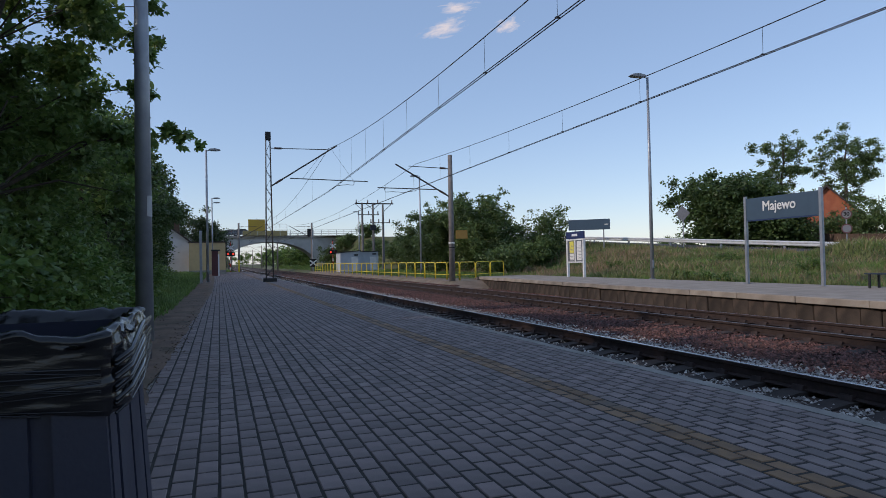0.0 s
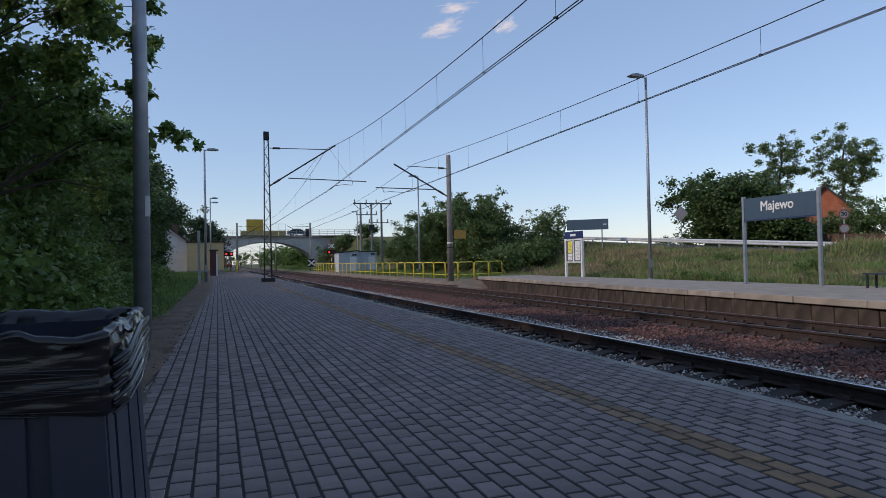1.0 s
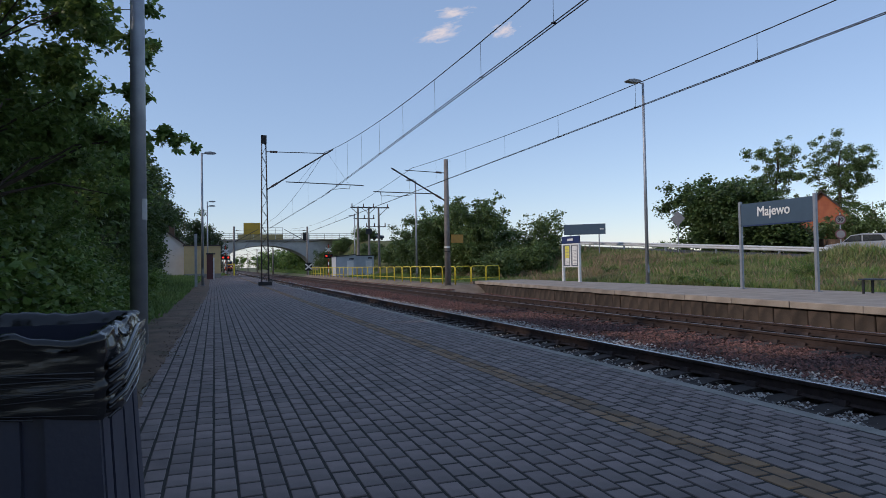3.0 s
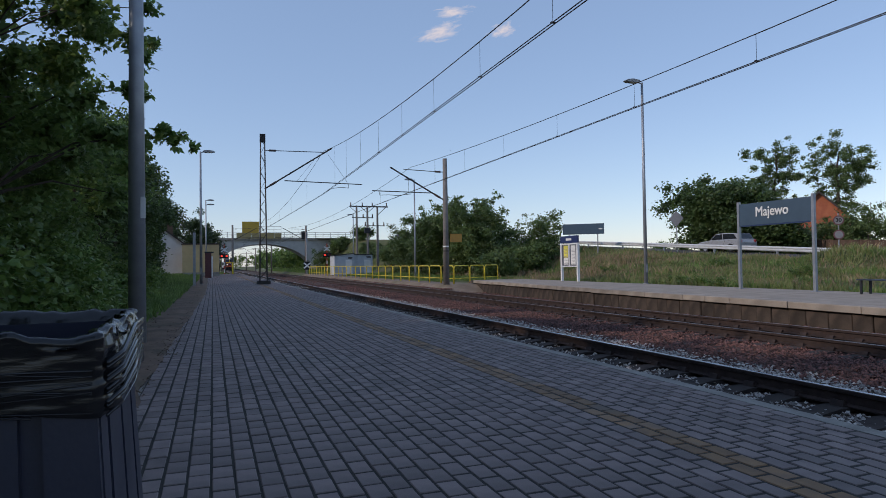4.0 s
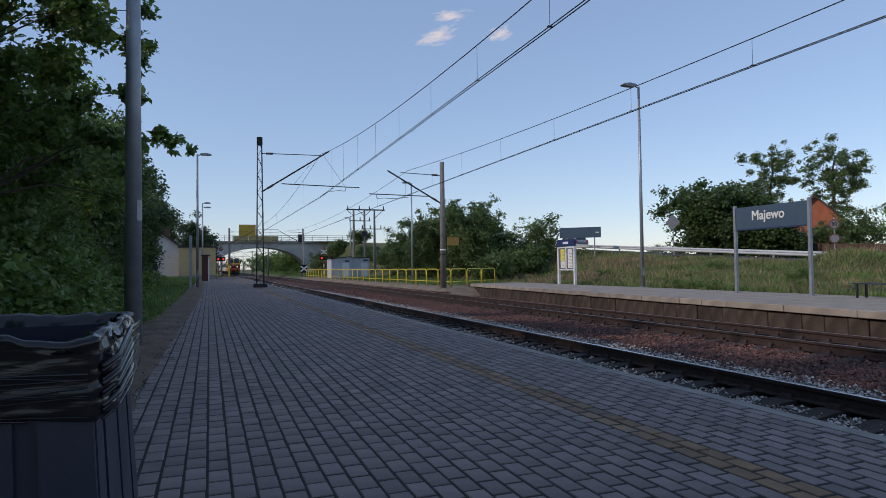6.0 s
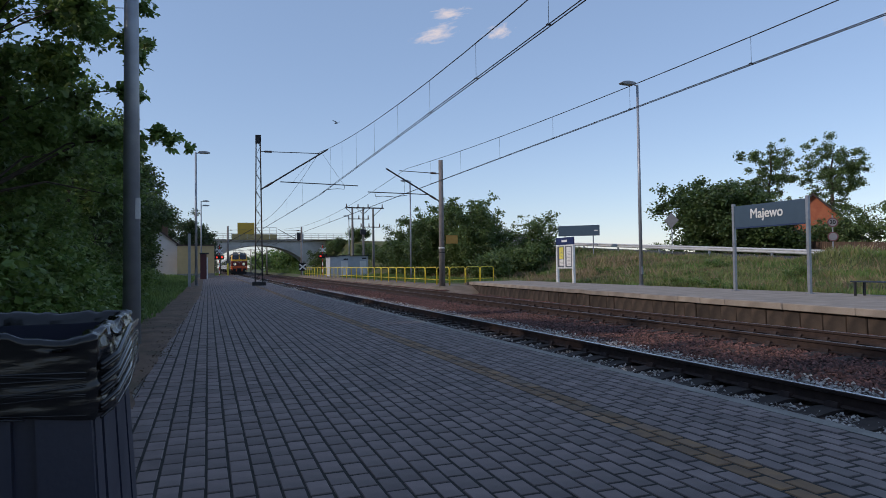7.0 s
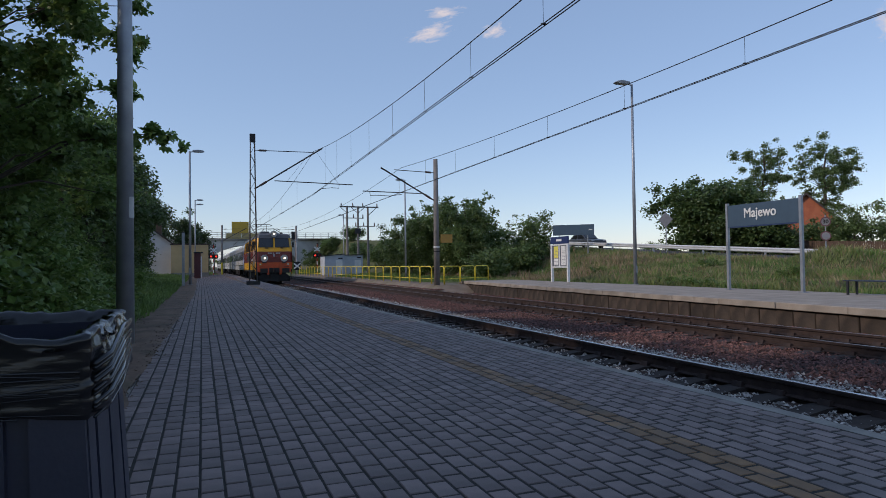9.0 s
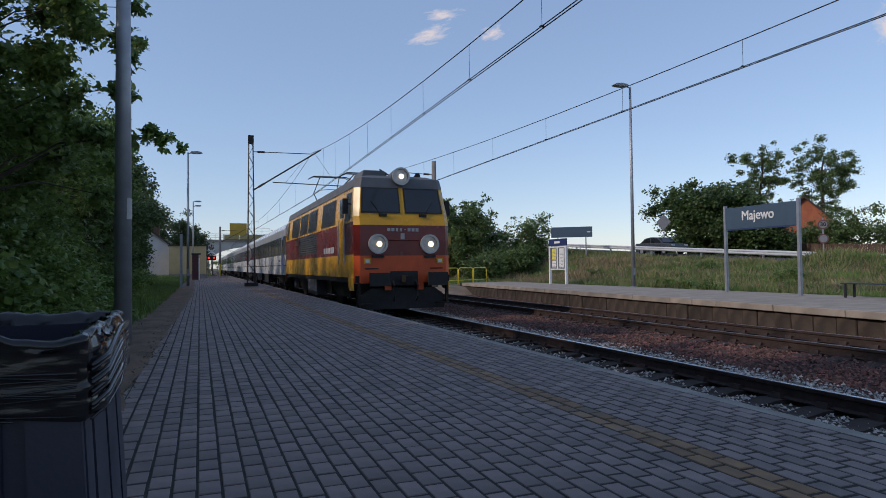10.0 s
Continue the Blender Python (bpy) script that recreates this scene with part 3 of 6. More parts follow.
# ---- road and bridge ----
def build_road():
    pts = []
    for (ax, ay), (bx, by) in zip(ROAD, ROAD[1:]):
        n = max(1, int(math.hypot(bx - ax, by - ay) / 6))
        pts += [(ax + (bx - ax) * i / n, ay + (by - ay) * i / n) for i in range(n)]
    pts.append(ROAD[-1])
    v, f = [], []
    for i, (x, y) in enumerate(pts):
        a, b = Vector(pts[max(i - 1, 0)]), Vector(pts[min(i + 1, len(pts) - 1)])
        d = (b - a).normalized()
        z = float(road_z(min(y, 134.0))) + 0.05
        for s in (3.0, -3.0):
            v.append((x + d.y * s, y - d.x * s, z))
        if i:
            f.append((2 * i - 2, 2 * i - 1, 2 * i + 1, 2 * i))
    ob = mesh_from("road", v, f, "asphalt")
    tagged(ob, "asphalt road climbing to the bridge", "road", kind="structure")


build_road()


M["bridge_pale"] = mat("pale_bridge_concrete", (0.5, 0.48, 0.45), (0.4, 0.385, 0.36), 0.85, scale=0.6, fine=12, bump=0.2, stain=(0.24, 0.22, 0.2), stain_scale=0.3, stain_amount=0.5)

M["yellow_dull"] = mat("dull_yellow_sheet", (0.5, 0.33, 0.04), (0.42, 0.27, 0.04), 0.6, scale=1, bump=0.1)
M["screen_net"] = mat("weathered_ochre_sheet", (0.34, 0.27, 0.11), (0.28, 0.23, 0.12), 0.7, scale=2, bump=0.1)
M["barrier"] = mat("pale_galvanised_beam", (0.62, 0.63, 0.64), (0.5, 0.51, 0.53), 0.5, 0.25, scale=3, bump=0.05)


def arch_z(x):
    return -0.5 + 5.9 * math.sqrt(max(0.0, 1 - ((x - 9.6) / 9.8) ** 2))


def build_bridge():
    br = thing("road_bridge", (0, 131, 0), "grey concrete arch road bridge with railings over the tracks", "bridge")
    xs = [9.6 + 9.8 * math.cos(math.pi * i / 28) for i in range(29)]
    low = [(x, arch_z(x)) for x in xs]
    bm = bmesh.new()
    n = len(low)
    for ya, yb in ((0, 7.0),):
        top0 = [bm.verts.new((x, ya, 6.2)) for x, _ in low]
        bot0 = [bm.verts.new((x, ya, z)) for x, z in low]
        top1 = [bm.verts.new((x, yb, 6.2)) for x, _ in low]
        bot1 = [bm.verts.new((x, yb, z)) for x, z in low]
        for i in range(n - 1):
            bm.faces.new((bot0[i], bot0[i + 1], top0[i + 1], top0[i]))
            bm.faces.new((bot1[i + 1], bot1[i], top1[i], top1[i + 1]))
            bm.faces.new((bot0[i + 1], bot0[i], bot1[i], bot1[i + 1]))
    bmesh.ops.recalc_face_normals(bm, faces=bm.faces)
    part("arch", bm, "bridge_pale", br, "weathered grey concrete arch")
    ring = bmesh.new()
    for (xa, za), (xb, zb) in zip(low, low[1:]):
        for s in (0,):
            q = [Vector((xa, -0.06, za - 0.02)), Vector((xb, -0.06, zb - 0.02)), Vector((xb, -0.06, zb + 0.35)), Vector((xa, -0.06, za + 0.35))]
            ring.faces.new([ring.verts.new(p) for p in q])
            u = [Vector((xa, -0.06, za - 0.02)), Vector((xb, -0.06, zb - 0.02)), Vector((xb, 0.1, zb - 0.02)), Vector((xa, 0.1, za - 0.02))]
            ring.faces.new([ring.verts.new(p) for p in u])
    part("arch_ring", ring, "bridge_pale", br)
    part("abutment", box(19.39, 27, 0.01, 7, -0.9, 6.2), "bridge_pale", br)
    part("abutment", box(-7, -0.19, 0.01, 7, -0.9, 6.2), "bridge_pale", br)
    part("deck", box(-7, 27, -0.35, 7.35, 6.2, 6.6), "concrete", br, "dark-edged deck slab", bevel=0.03)
    for z in (7.0, 7.35, 7.75):
        part("handrail", tube((-7, -0.25, z), (27, -0.25, z), 0.035, n=6), "galv", br)
    post = part("railing_post", box(-0.04, 0.04, -0.3, -0.2, 6.6, 7.78), "galv", br)
    for i in range(22):
        q = new("railing_post", post.data)
        q.parent, q.location = br, (-6.5 + 1.55 * i, 0, 0)
    post.location = (-7.0 + 1.55 * 22, 0, 0)
    part("yellow_screen", box(5.5, 8.7, -0.45, -0.38, 7.55, 9.85), "yellow_dull", br, "tall dull yellow safety screen", bevel=0.02)
    for k in range(6):
        part("screen_panel", box(4.45 + k * 1.44, 4.45 + k * 1.44 + 1.4, -0.45, -0.4, 6.5, 7.6), "screen_net", br)
    for k in range(4):
        part("screen_post", box(8.75 + k * 1.4, 8.81 + k * 1.4, -0.45, -0.39, 6.5, 8.95), "galv", br)
    part("screen_rail", box(8.7, 13.0, -0.45, -0.4, 8.9, 8.96), "galv", br)
    part("screen_rail", box(8.7, 13.0, -0.45, -0.4, 8.3, 8.34), "galv", br)


build_bridge()


# ---- guard rail along the road ----
def build_guard():
    g = thing("guard_rail", (33.2, 0, 0), "galvanised steel crash barrier along the road embankment", "guard rail")
    prof = [(0, 0.45), (-0.05, 0.5), (-0.05, 0.56), (0, 0.6), (-0.05, 0.65), (-0.05, 0.71), (0, 0.76), (0.012, 0.76), (-0.03, 0.705), (-0.03, 0.655), (0.012, 0.6), (-0.03, 0.555), (-0.03, 0.505), (0.012, 0.45)]
    y0, y1 = -10.0, 108.0
    k = 30
    for i in range(k):
        ya, yb = y0 + (y1 - y0) * i / k, y0 + (y1 - y0) * (i + 1) / k
        bm = bmesh.new()
        a = [bm.verts.new((u - max(0, ya - 85) * 0.06, ya, v + float(road_z(ya)))) for u, v in prof]
        b = [bm.verts.new((u - max(0, yb - 85) * 0.06, yb, v + float(road_z(yb)))) for u, v in prof]
        for j in range(len(prof)):
            m = (j + 1) % len(prof)
            bm.faces.new((a[j], a[m], b[m], b[j]))
        part("beam", bm, "barrier", g)
    post = part("post", box(-0.03, 0.09, -0.05, 0.05, -0.5, 0.72), "galv", g)
    for i in range(22):
        y = -7.0 + 5.3 * i
        q = post if i == 0 else new("post", post.data)
        q.parent, q.location = g, (0.05 - max(0, y - 85) * 0.06, y, float(road_z(y)))


build_guard()


FS = 0.862      # size of the things on the opposite platform

M["head_grey"] = mat("grey_lamp_head", (0.3, 0.31, 0.33), (0.24, 0.25, 0.27), 0.5, 0.2, bump=0.03)
M["header_blue"] = mat("dark_blue_plate", (0.02, 0.035, 0.12), (0.018, 0.03, 0.1), 0.4, bump=0)
M["benchblue"] = mat("dark_blue_steel", (0.035, 0.05, 0.075), (0.03, 0.04, 0.06), 0.5, 0.2, bump=0.05)
M["found"] = mat("dark_foundation", (0.05, 0.047, 0.045), (0.035, 0.033, 0.032), 0.9, bump=0.3)
M["mastconc"] = mat("grey_mast_shaft", (0.22, 0.2, 0.19), (0.15, 0.14, 0.13), 0.85, scale=5, bump=0.3)
M["plate_ochre"] = mat("ochre_plate", (0.45, 0.25, 0.05), (0.38, 0.2, 0.05), 0.6, bump=0.05)


# ---- lamps ----
def lamp_column(loc, height, label, reach=0.75, side=1, r=0.085, doors=True, arms=1, big=1.0):
    lp = thing("platform_lamp", loc, label, "street lamp", "platform lamps")
    part("column", tube((0, 0, 0), (0, 0, height), r, r * 0.62, 16), "galv", lp, smooth=True)
    if doors:
        part("hatch", box(-0.05, 0.05, -r * 1.0 - 0.012, -r * 0.8, 0.6, 1.0), "galv", lp, bevel=0.004)
        part("base_flange", tube((0, 0, 0), (0, 0, 0.03), r * 1.6, n=16), "galv", lp)
    for k in range(arms):
        z = height - 0.45 * k
        s = side
        part("arm", tube((0, 0, z - 0.06), (s * (reach - 0.5), 0, z), 0.03), "galv", lp)
        prof = [(0, 0), (0.06, 0.07), (0.35, 0.1), (0.6, 0.06), (0.68, 0.0), (0.55, -0.04), (0.08, -0.04)]
        a = max(0.02, reach - 0.62)
        hd = part("lamp_head", prism([(s * (a + u * big), z + v * big) for u, v in prof], "y", -0.13 * big, 0.13 * big), "head_grey", lp, "flat grey lamp head", bevel=0.015)
        part("lens", box(min(s * (a + 0.12), s * (a + 0.52)), max(s * (a + 0.12), s * (a + 0.52)), -0.1, 0.1, z - 0.055, z - 0.043), "lampglass", hd)
    return lp


near_pole = lamp_column((-0.96, 9.45, 0), 8.0, "thick grey galvanised lamp column standing in the dirt beside the platform", r=0.115, doors=False)
part("sticker", prism([(0.112 * math.cos(a), 0.112 * math.sin(a)) for a in (radians(-62 + 9 * i) for i in range(7))] + [(0.106 * math.cos(a), 0.106 * math.sin(a)) for a in (radians(-8 - 9 * i) for i in range(7))],
                      "z", 1.7, 1.98), "facegrey", near_pole, "pale worn sticker")
lamp_column((-0.64, 39.9, 0), 7.85, "slim grey lamp column at the edge of the platform")
lamp_column((-0.62, 69.0, 0), 7.85, "distant slim grey lamp column with two heads", arms=2)
far_lamp = lamp_column((18.66, 24.09, FZ), 10.75, "tall slim grey lamp column on the opposite platform", side=-1, r=0.1, reach=0.8, big=1.35)
far_lamp.scale = (FS, FS, FS)
lamp_column((15.6, 49.5, -0.26), 8.2, "slim grey lamp column behind the yellow railing", side=-1)
lamp_column((17.8, 84.0, -0.26), 8.0, "distant slim grey lamp column near the sheds", side=-1)
post = thing("signal_post", (-0.95, 37.5, -0.02), "plain grey square post beside the platform", "post")
part("shaft", box(-0.07, 0.07, -0.07, 0.07, 0, 2.95), "galv", post, bevel=0.01)
part("cap", box(-0.08, 0.08, -0.08, 0.08, 2.95, 2.99), "darksteel", post)


# ---- station sign, notice board, bench ----
def text(body, size, material, parent, m, name="lettering", depth=0.004):
    cu = bpy.data.curves.new(name, "FONT")
    cu.body, cu.size, cu.align_x, cu.align_y, cu.extrude = body, size, "CENTER", "CENTER", depth
    cu.materials.append(M[material])
    ob = new(name, cu)
    ob.parent = parent
    ob.matrix_basis = m
    return ob


def station_sign():
    s = thing("station_sign", (17.8, 16.2, FZ), "slate-blue station name sign on two grey posts", "sign")
    s.scale = (FS, FS, FS)
    for y in (-1.74, 1.75):
        p = part("post", box(-0.055, 0.055, y - 0.055, y + 0.055, 0, 3.6), "galv", s, bevel=0.012)
        part("foot_plate", box(-0.12, 0.12, y - 0.12, y + 0.12, 0.0, 0.02), "galv", p)
    panel = part("panel", box(-0.035, 0.035, -1.68, 1.69, 2.58, 3.5), "signblue", s, "slate-blue name panel", bevel=0.012)
    part("lower_band", box(-0.04, 0.03, -1.6, 1.6, 2.56, 2.62), "bandblue", panel)
    t = text("Majewo", 0.51, "white", panel, Matrix.Translation((-0.055, 0.07, 3.11)) @ Matrix(((0, 0, -1, 0), (-1, 0, 0, 0), (0, 1, 0, 0), (0, 0, 0, 1))))
    t.data.bevel_depth = 0.008
    t.scale = (0.97, 1.06, 1.0)
    tagged(t, "white lettering")


station_sign()


def notice_board():
    b = thing("notice_board", (18.19, 29.87, FZ), "white-framed timetable notice board with a blue header", "notice board")
    b.scale = (FS, FS, FS)
    for y in (-0.95, 0.95):
        part("post", box(-0.07, 0.07, y - 0.07, y + 0.07, 0, 2.35), "white", b, bevel=0.012)
    part("backboard", box(-0.03, 0.03, -0.88, 0.88, 0.95, 2.33), "signback", b, "grey glazed display case")
    for z in (0.9, 2.3):
        part("frame_rail", box(-0.06, 0.06, -0.88, 0.88, z, z + 0.07), "white", b, bevel=0.01)
    part("frame_rail", box(-0.06, -0.03, -0.06, 0.06, 0.97, 2.3), "white", b)
    py = part("poster", box(-0.038, -0.03, 0.18, 0.66, 1.5, 2.24), "paper_y", b, "yellow timetable poster")
    pw = part("poster", box(-0.038, -0.03, -0.72, -0.2, 1.05, 2.24), "paper", b, "white poster with grey print")
    pl = part("poster", box(-0.038, -0.03, 0.18, 0.66, 1.05, 1.47), "paper", b)
    for par, y0, z0, z1 in ((py, 0.22, 1.55, 2.1), (pw, -0.68, 1.12, 2.1), (pl, 0.22, 1.1, 1.4)):
        k = int((z1 - z0) / 0.09)
        for i in range(k):
            part("text_bar", box(-0.041, -0.038, y0, y0 + 0.4 - 0.12 * (i % 3 == 1), z0 + 0.09 * i, z0 + 0.09 * i + 0.02), "ink", par)
    hd = part("header", box(-0.05, 0.05, -1.0, 1.05, 2.4, 2.85), "header_blue", b, "dark blue header plate", bevel=0.01)
    part("text_bar", box(-0.054, -0.05, -0.3, 0.35, 2.56, 2.7), "white", hd)


notice_board()


def bench():
    b = thing("platform_bench", (17.84, 11.98, FZ), "dark blue-grey metal bench on the opposite platform", "bench")
    b.scale = (FS, FS, FS)
    for y in (-1.3, 1.3):
        for x in (-0.22, 0.22):
            part("leg", box(x - 0.03, x + 0.03, y - 0.03, y + 0.03, 0, 0.46), "darksteel", b)
    for k in range(4):
        part("slat", box(-0.26 + 0.135 * k, -0.15 + 0.135 * k, -1.45, 1.45, 0.46, 0.5), "benchblue", b, bevel=0.008)


bench()


# ---- litter bin with a black bag ----
def litter_bin():
    b = thing("litter_bin", (-0.475, 1.46, 0), "dark blue-grey ribbed litter bin lined with a black bag", "litter bin", turn=1.5)
    hx, hy = 0.285, 0.31

    def wide(z):
        """The body widens a little towards its foot."""
        return 0.06 * (0.9 - z)

    def stave(x0, x1, y0, y1):
        """A proud moulded panel of the wall, from foot to rim; its outer faces follow the slope."""
        bm = box(x0, x1, y0, y1, 0.05, 0.87)
        for v in bm.verts:
            w = wide(v.co.z)
            v.co.x *= 1 + w / hx
            v.co.y *= 1 + w / hy
        return bm

    bm = box(-hx + 0.014, hx - 0.014, -hy + 0.014, hy - 0.014, 0.03, 0.9)
    box(-hx + 0.026, hx - 0.026, -hy + 0.026, hy - 0.026, 0.06, 0.9, bm)
    bmesh.ops.delete(bm, geom=[f for f in bm.faces if f.calc_center_median().z > 0.89], context="FACES")
    for v in bm.verts:
        v.co.x *= 1 + wide(v.co.z) / hx
        v.co.y *= 1 + wide(v.co.z) / hy
    body = part("body", bm, "bin", b)
    for x0, x1 in ((-hx, -0.235), (-0.2, -0.105), (-0.07, 0.035), (0.068, 0.178), (0.21, hx)):
        part("stave", stave(x0, x1, -hy - 0.002, -hy + 0.016), "bin", body, bevel=0.005)
        part("stave", stave(x0, x1, hy - 0.016, hy + 0.002), "bin", body, bevel=0.005)
    for y0, y1 in ((-hy + 0.02, -0.215), (-0.185, -0.02), (0.01, 0.17), (0.2, hy - 0.02)):
        part("stave", stave(hx - 0.016, hx + 0.002, y0, y1), "bin", body, bevel=0.005)
        part("stave", stave(-hx - 0.002, -hx + 0.016, y0, y1), "bin", body, bevel=0.005)
    rng = np.random.default_rng(21)
    # wrinkled film folded over the rim: outside skirt, lip and inside lining
    n = 220
    loop = []
    for i in range(n):
        s = i / n * 4
        e, f = int(s), s - int(s)
        c = [(-1, -1), (1, -1), (1, 1), (-1, 1), (-1, -1)]
        loop.append((c[e][0] + (c[e + 1][0] - c[e][0]) * f, c[e][1] + (c[e + 1][1] - c[e][1]) * f))
    levels = [(0.80, 0.012)] + [(0.804 + 0.0062 * k, 0.0135) for k in range(19)] + [(0.924, 0.016), (0.928, 0.006), (0.922, -0.004), (0.9, -0.012), (0.86, -0.02), (0.76, -0.035), (0.6, -0.06)]
    bm = bmesh.new()
    grid = []
    for li, (z, o) in enumerate(levels):
        ring = []
        for i, (u, v) in enumerate(loop):
            ph = i / n * 2 * math.pi
            side_face = abs(u) > abs(v)
            fold = 0.0016 * noise.noise(Vector((u * 1.1 + 7 + z * 9, v * 1.1, z * 75))) + 0.0022 * noise.noise(Vector((u * 5, v * 5, z * 170 + u * 4)))
            if side_face:
                fold = fold * 1.5 + 0.0075 * noise.noise(Vector((u * 5, v * 5 + z * 38, z * 30 - v * 4))) + 0.0035 * noise.noise(Vector((u * 9, v * 14 - z * 70, z * 55)))
            off = o + (fold if li < 21 else fold * 3)
            # the film sags outwards over the side, gathered at its hem
            sag = 0.022 * max(0.0, 1 - ((z - 0.828) / 0.09) ** 2) * min(1.0, (1 - abs(v)) * 5) if side_face and li < 21 else 0.0
            wob = 0.012 * noise.noise(Vector((u * 3 + 5, v * 3, 1.0))) + 0.008 * noise.noise(Vector((u * 11, v * 11, 3.0)))
            zz = z + (wob if 18 <= li <= 24 else 0) + (0.012 * noise.noise(Vector((u * 2.5, v * 2.5, 9))) if li == 0 else 0)
            ring.append(bm.verts.new((u * (hx + off + sag), v * (hy + off), zz)))
        grid.append(ring)
    for a, c in zip(grid, grid[1:]):
        for i in range(n):
            j = (i + 1) % n
            bm.faces.new((a[i], a[j], c[j], c[i]))
    part("bag", bm, "bag", b, "crinkled black plastic bag folded over the rim", smooth=True)
    # thin creases drawn tight across the front
    for k in range(16):
        z, tilt = 0.806 + 0.0052 * k + rng.uniform(-0.003, 0.003), rng.normal(0, 0.018)
        xa, xb = (-hx, hx) if k % 3 else sorted(rng.uniform(-hx, hx, 2))
        pts = [(x, -hy - 0.0135, z + tilt * x / hx + 0.0025 * math.sin(9 * x + k)) for x in np.linspace(xa, xb, 9)]
        part("bag_fold", path_tube(pts, rng.uniform(0.0008, 0.0021), 6), "bag", b, smooth=True)
    # loose strands of stretched film round the corner
    for k in range(9):
        z = 0.808 + 0.0105 * k + 0.004 * (k % 2)
        pts = [(hx + 0.02, -hy - 0.004, z - 0.016), (hx + 0.038, -hy + 0.06, z - 0.006), (hx + 0.045, -hy + 0.2, z + 0.004 + 0.003 * k), (hx + 0.04, -hy + 0.46, z + 0.02)]
        part("bag_fold", path_tube(pts, 0.0024 + 0.0012 * (k % 3), 6), "bag", b, smooth=True)


litter_bin()


# ---- yellow railing ----
def yellow_railing():
    f = thing("yellow_railing", (0, 0, -0.22), "bright yellow tubular steel pedestrian railing", "railing")
    line = [(12.5, 88.0), (12.6, 74.0), (12.9, 60.0), (13.4, 44.0), (13.75, 35.9), (18.3, 39.3)]
    pts = []
    for (ax, ay), (bx, by) in zip(line, line[1:]):
        L = math.hypot(bx - ax, by - ay)
        k = max(1, round(L / 1.95))
        pts += [(ax + (bx - ax) * i / k, ay + (by - ay) * i / k) for i in range(k)]
    pts.append(line[-1])
    h = 1.1
    for (ax, ay), (bx, by) in zip(pts, pts[1:]):
        d = Vector((bx - ax, by - ay, 0)).normalized()
        a, b = Vector((ax, ay, 0)) + d * 0.05, Vector((bx, by, 0)) - d * 0.05
        up = Vector((0, 0, 1))
        arc = [a, a + up * (h - 0.2), a + up * (h - 0.1) + d * 0.02, a + up * (h - 0.03) + d * 0.08, a + up * h + d * 0.18,
               b + up * h - d * 0.18, b + up * (h - 0.03) - d * 0.08, b + up * (h - 0.1) - d * 0.02, b + up * (h - 0.2), b]
        p = part("hoop", path_tube(arc, 0.03, 8), "yellow", f, smooth=True)
        part("lower_bar", tube(a + up * 0.32, b + up * 0.32, 0.024, n=8), "yellow", p, smooth=True)


yellow_railing()


# ---- overhead line ----
def lattice_mast(loc, h, label, arm=True):
    m = thing("overhead_line_mast", loc, label, "mast", "overhead line masts")
    w0, w1 = 0.2, 0.11
    for sx in (-1, 1):
        for sy in (-1, 1):
            part("leg", tube((sx * w0, sy * w0, 0.2), (sx * w1, sy * w1, h), 0.028, 0.024, 4), "maststeel", m)
    k = 16
    for sy in (-1, 1):
        for i in range(k):
            za, zb = 0.3 + (h - 0.4) * i / k, 0.3 + (h - 0.4) * (i + 1) / k
            wa, wb = w0 + (w1 - w0) * za / h, w0 + (w1 - w0) * zb / h
            s = 1 if i % 2 else -1
            part("brace", tube((s * wa, sy * wa, za), (-s * wb, sy * wb, zb), 0.014, n=4), "maststeel", m)
            part("brace", tube((sy * wa, s * wa, za), (sy * wb, -s * wb, zb), 0.014, n=4), "maststeel", m)
    part("foundation", box(-0.36, 0.36, -0.3, 0.3, 0.0, 0.2), "found", m, "dark concrete foundation block", bevel=0.03)
    part("cap", box(-0.15, 0.15, -0.15, 0.15, h - 0.42, h + 0.03), "black", m)
    if arm:
        part("tie_rod", tube((0.1, 0, 7.62), (3.45, 0, 7.66), 0.022, n=6), "maststeel", m)
        part("strut", tube((0.1, 0, 5.42), (3.95, 0, 7.93), 0.045, n=8), "maststeel", m)
        part("insulator", tube((0.35, 0, 7.622), (0.75, 0, 7.628), 0.06, n=8), "insul", m)
        part("insulator", tube((0.4, 0, 5.615), (0.75, 0, 5.843), 0.065, n=8), "insul", m)
        part("registration_tube", tube((1.2, 0, 5.92), (5.75, 0, 5.83), 0.028, n=6), "maststeel", m)
        part("steady_arm", path_tube([(4.95, 0, 5.85), (4.9, 0, 5.6), (4.5, 0, 5.62), (3.9, 0, 5.55), (3.43, 0, 5.25)], 0.018, 6), "maststeel", m)
        part("hanger", tube((3.0, 0, 7.32), (1.9, 0, 5.9), 0.008, n=4), "maststeel", m)
        part("hanger", tube((3.6, 0, 7.7), (4.9, 0, 5.85), 0.008, n=4), "maststeel", m)
    return m


m1 = lattice_mast((2.71, 37.2, 0), 8.5, "tall dark lattice overhead line mast on the platform")
copy_thing(m1, pose(2.71, -23.0, -0.0))


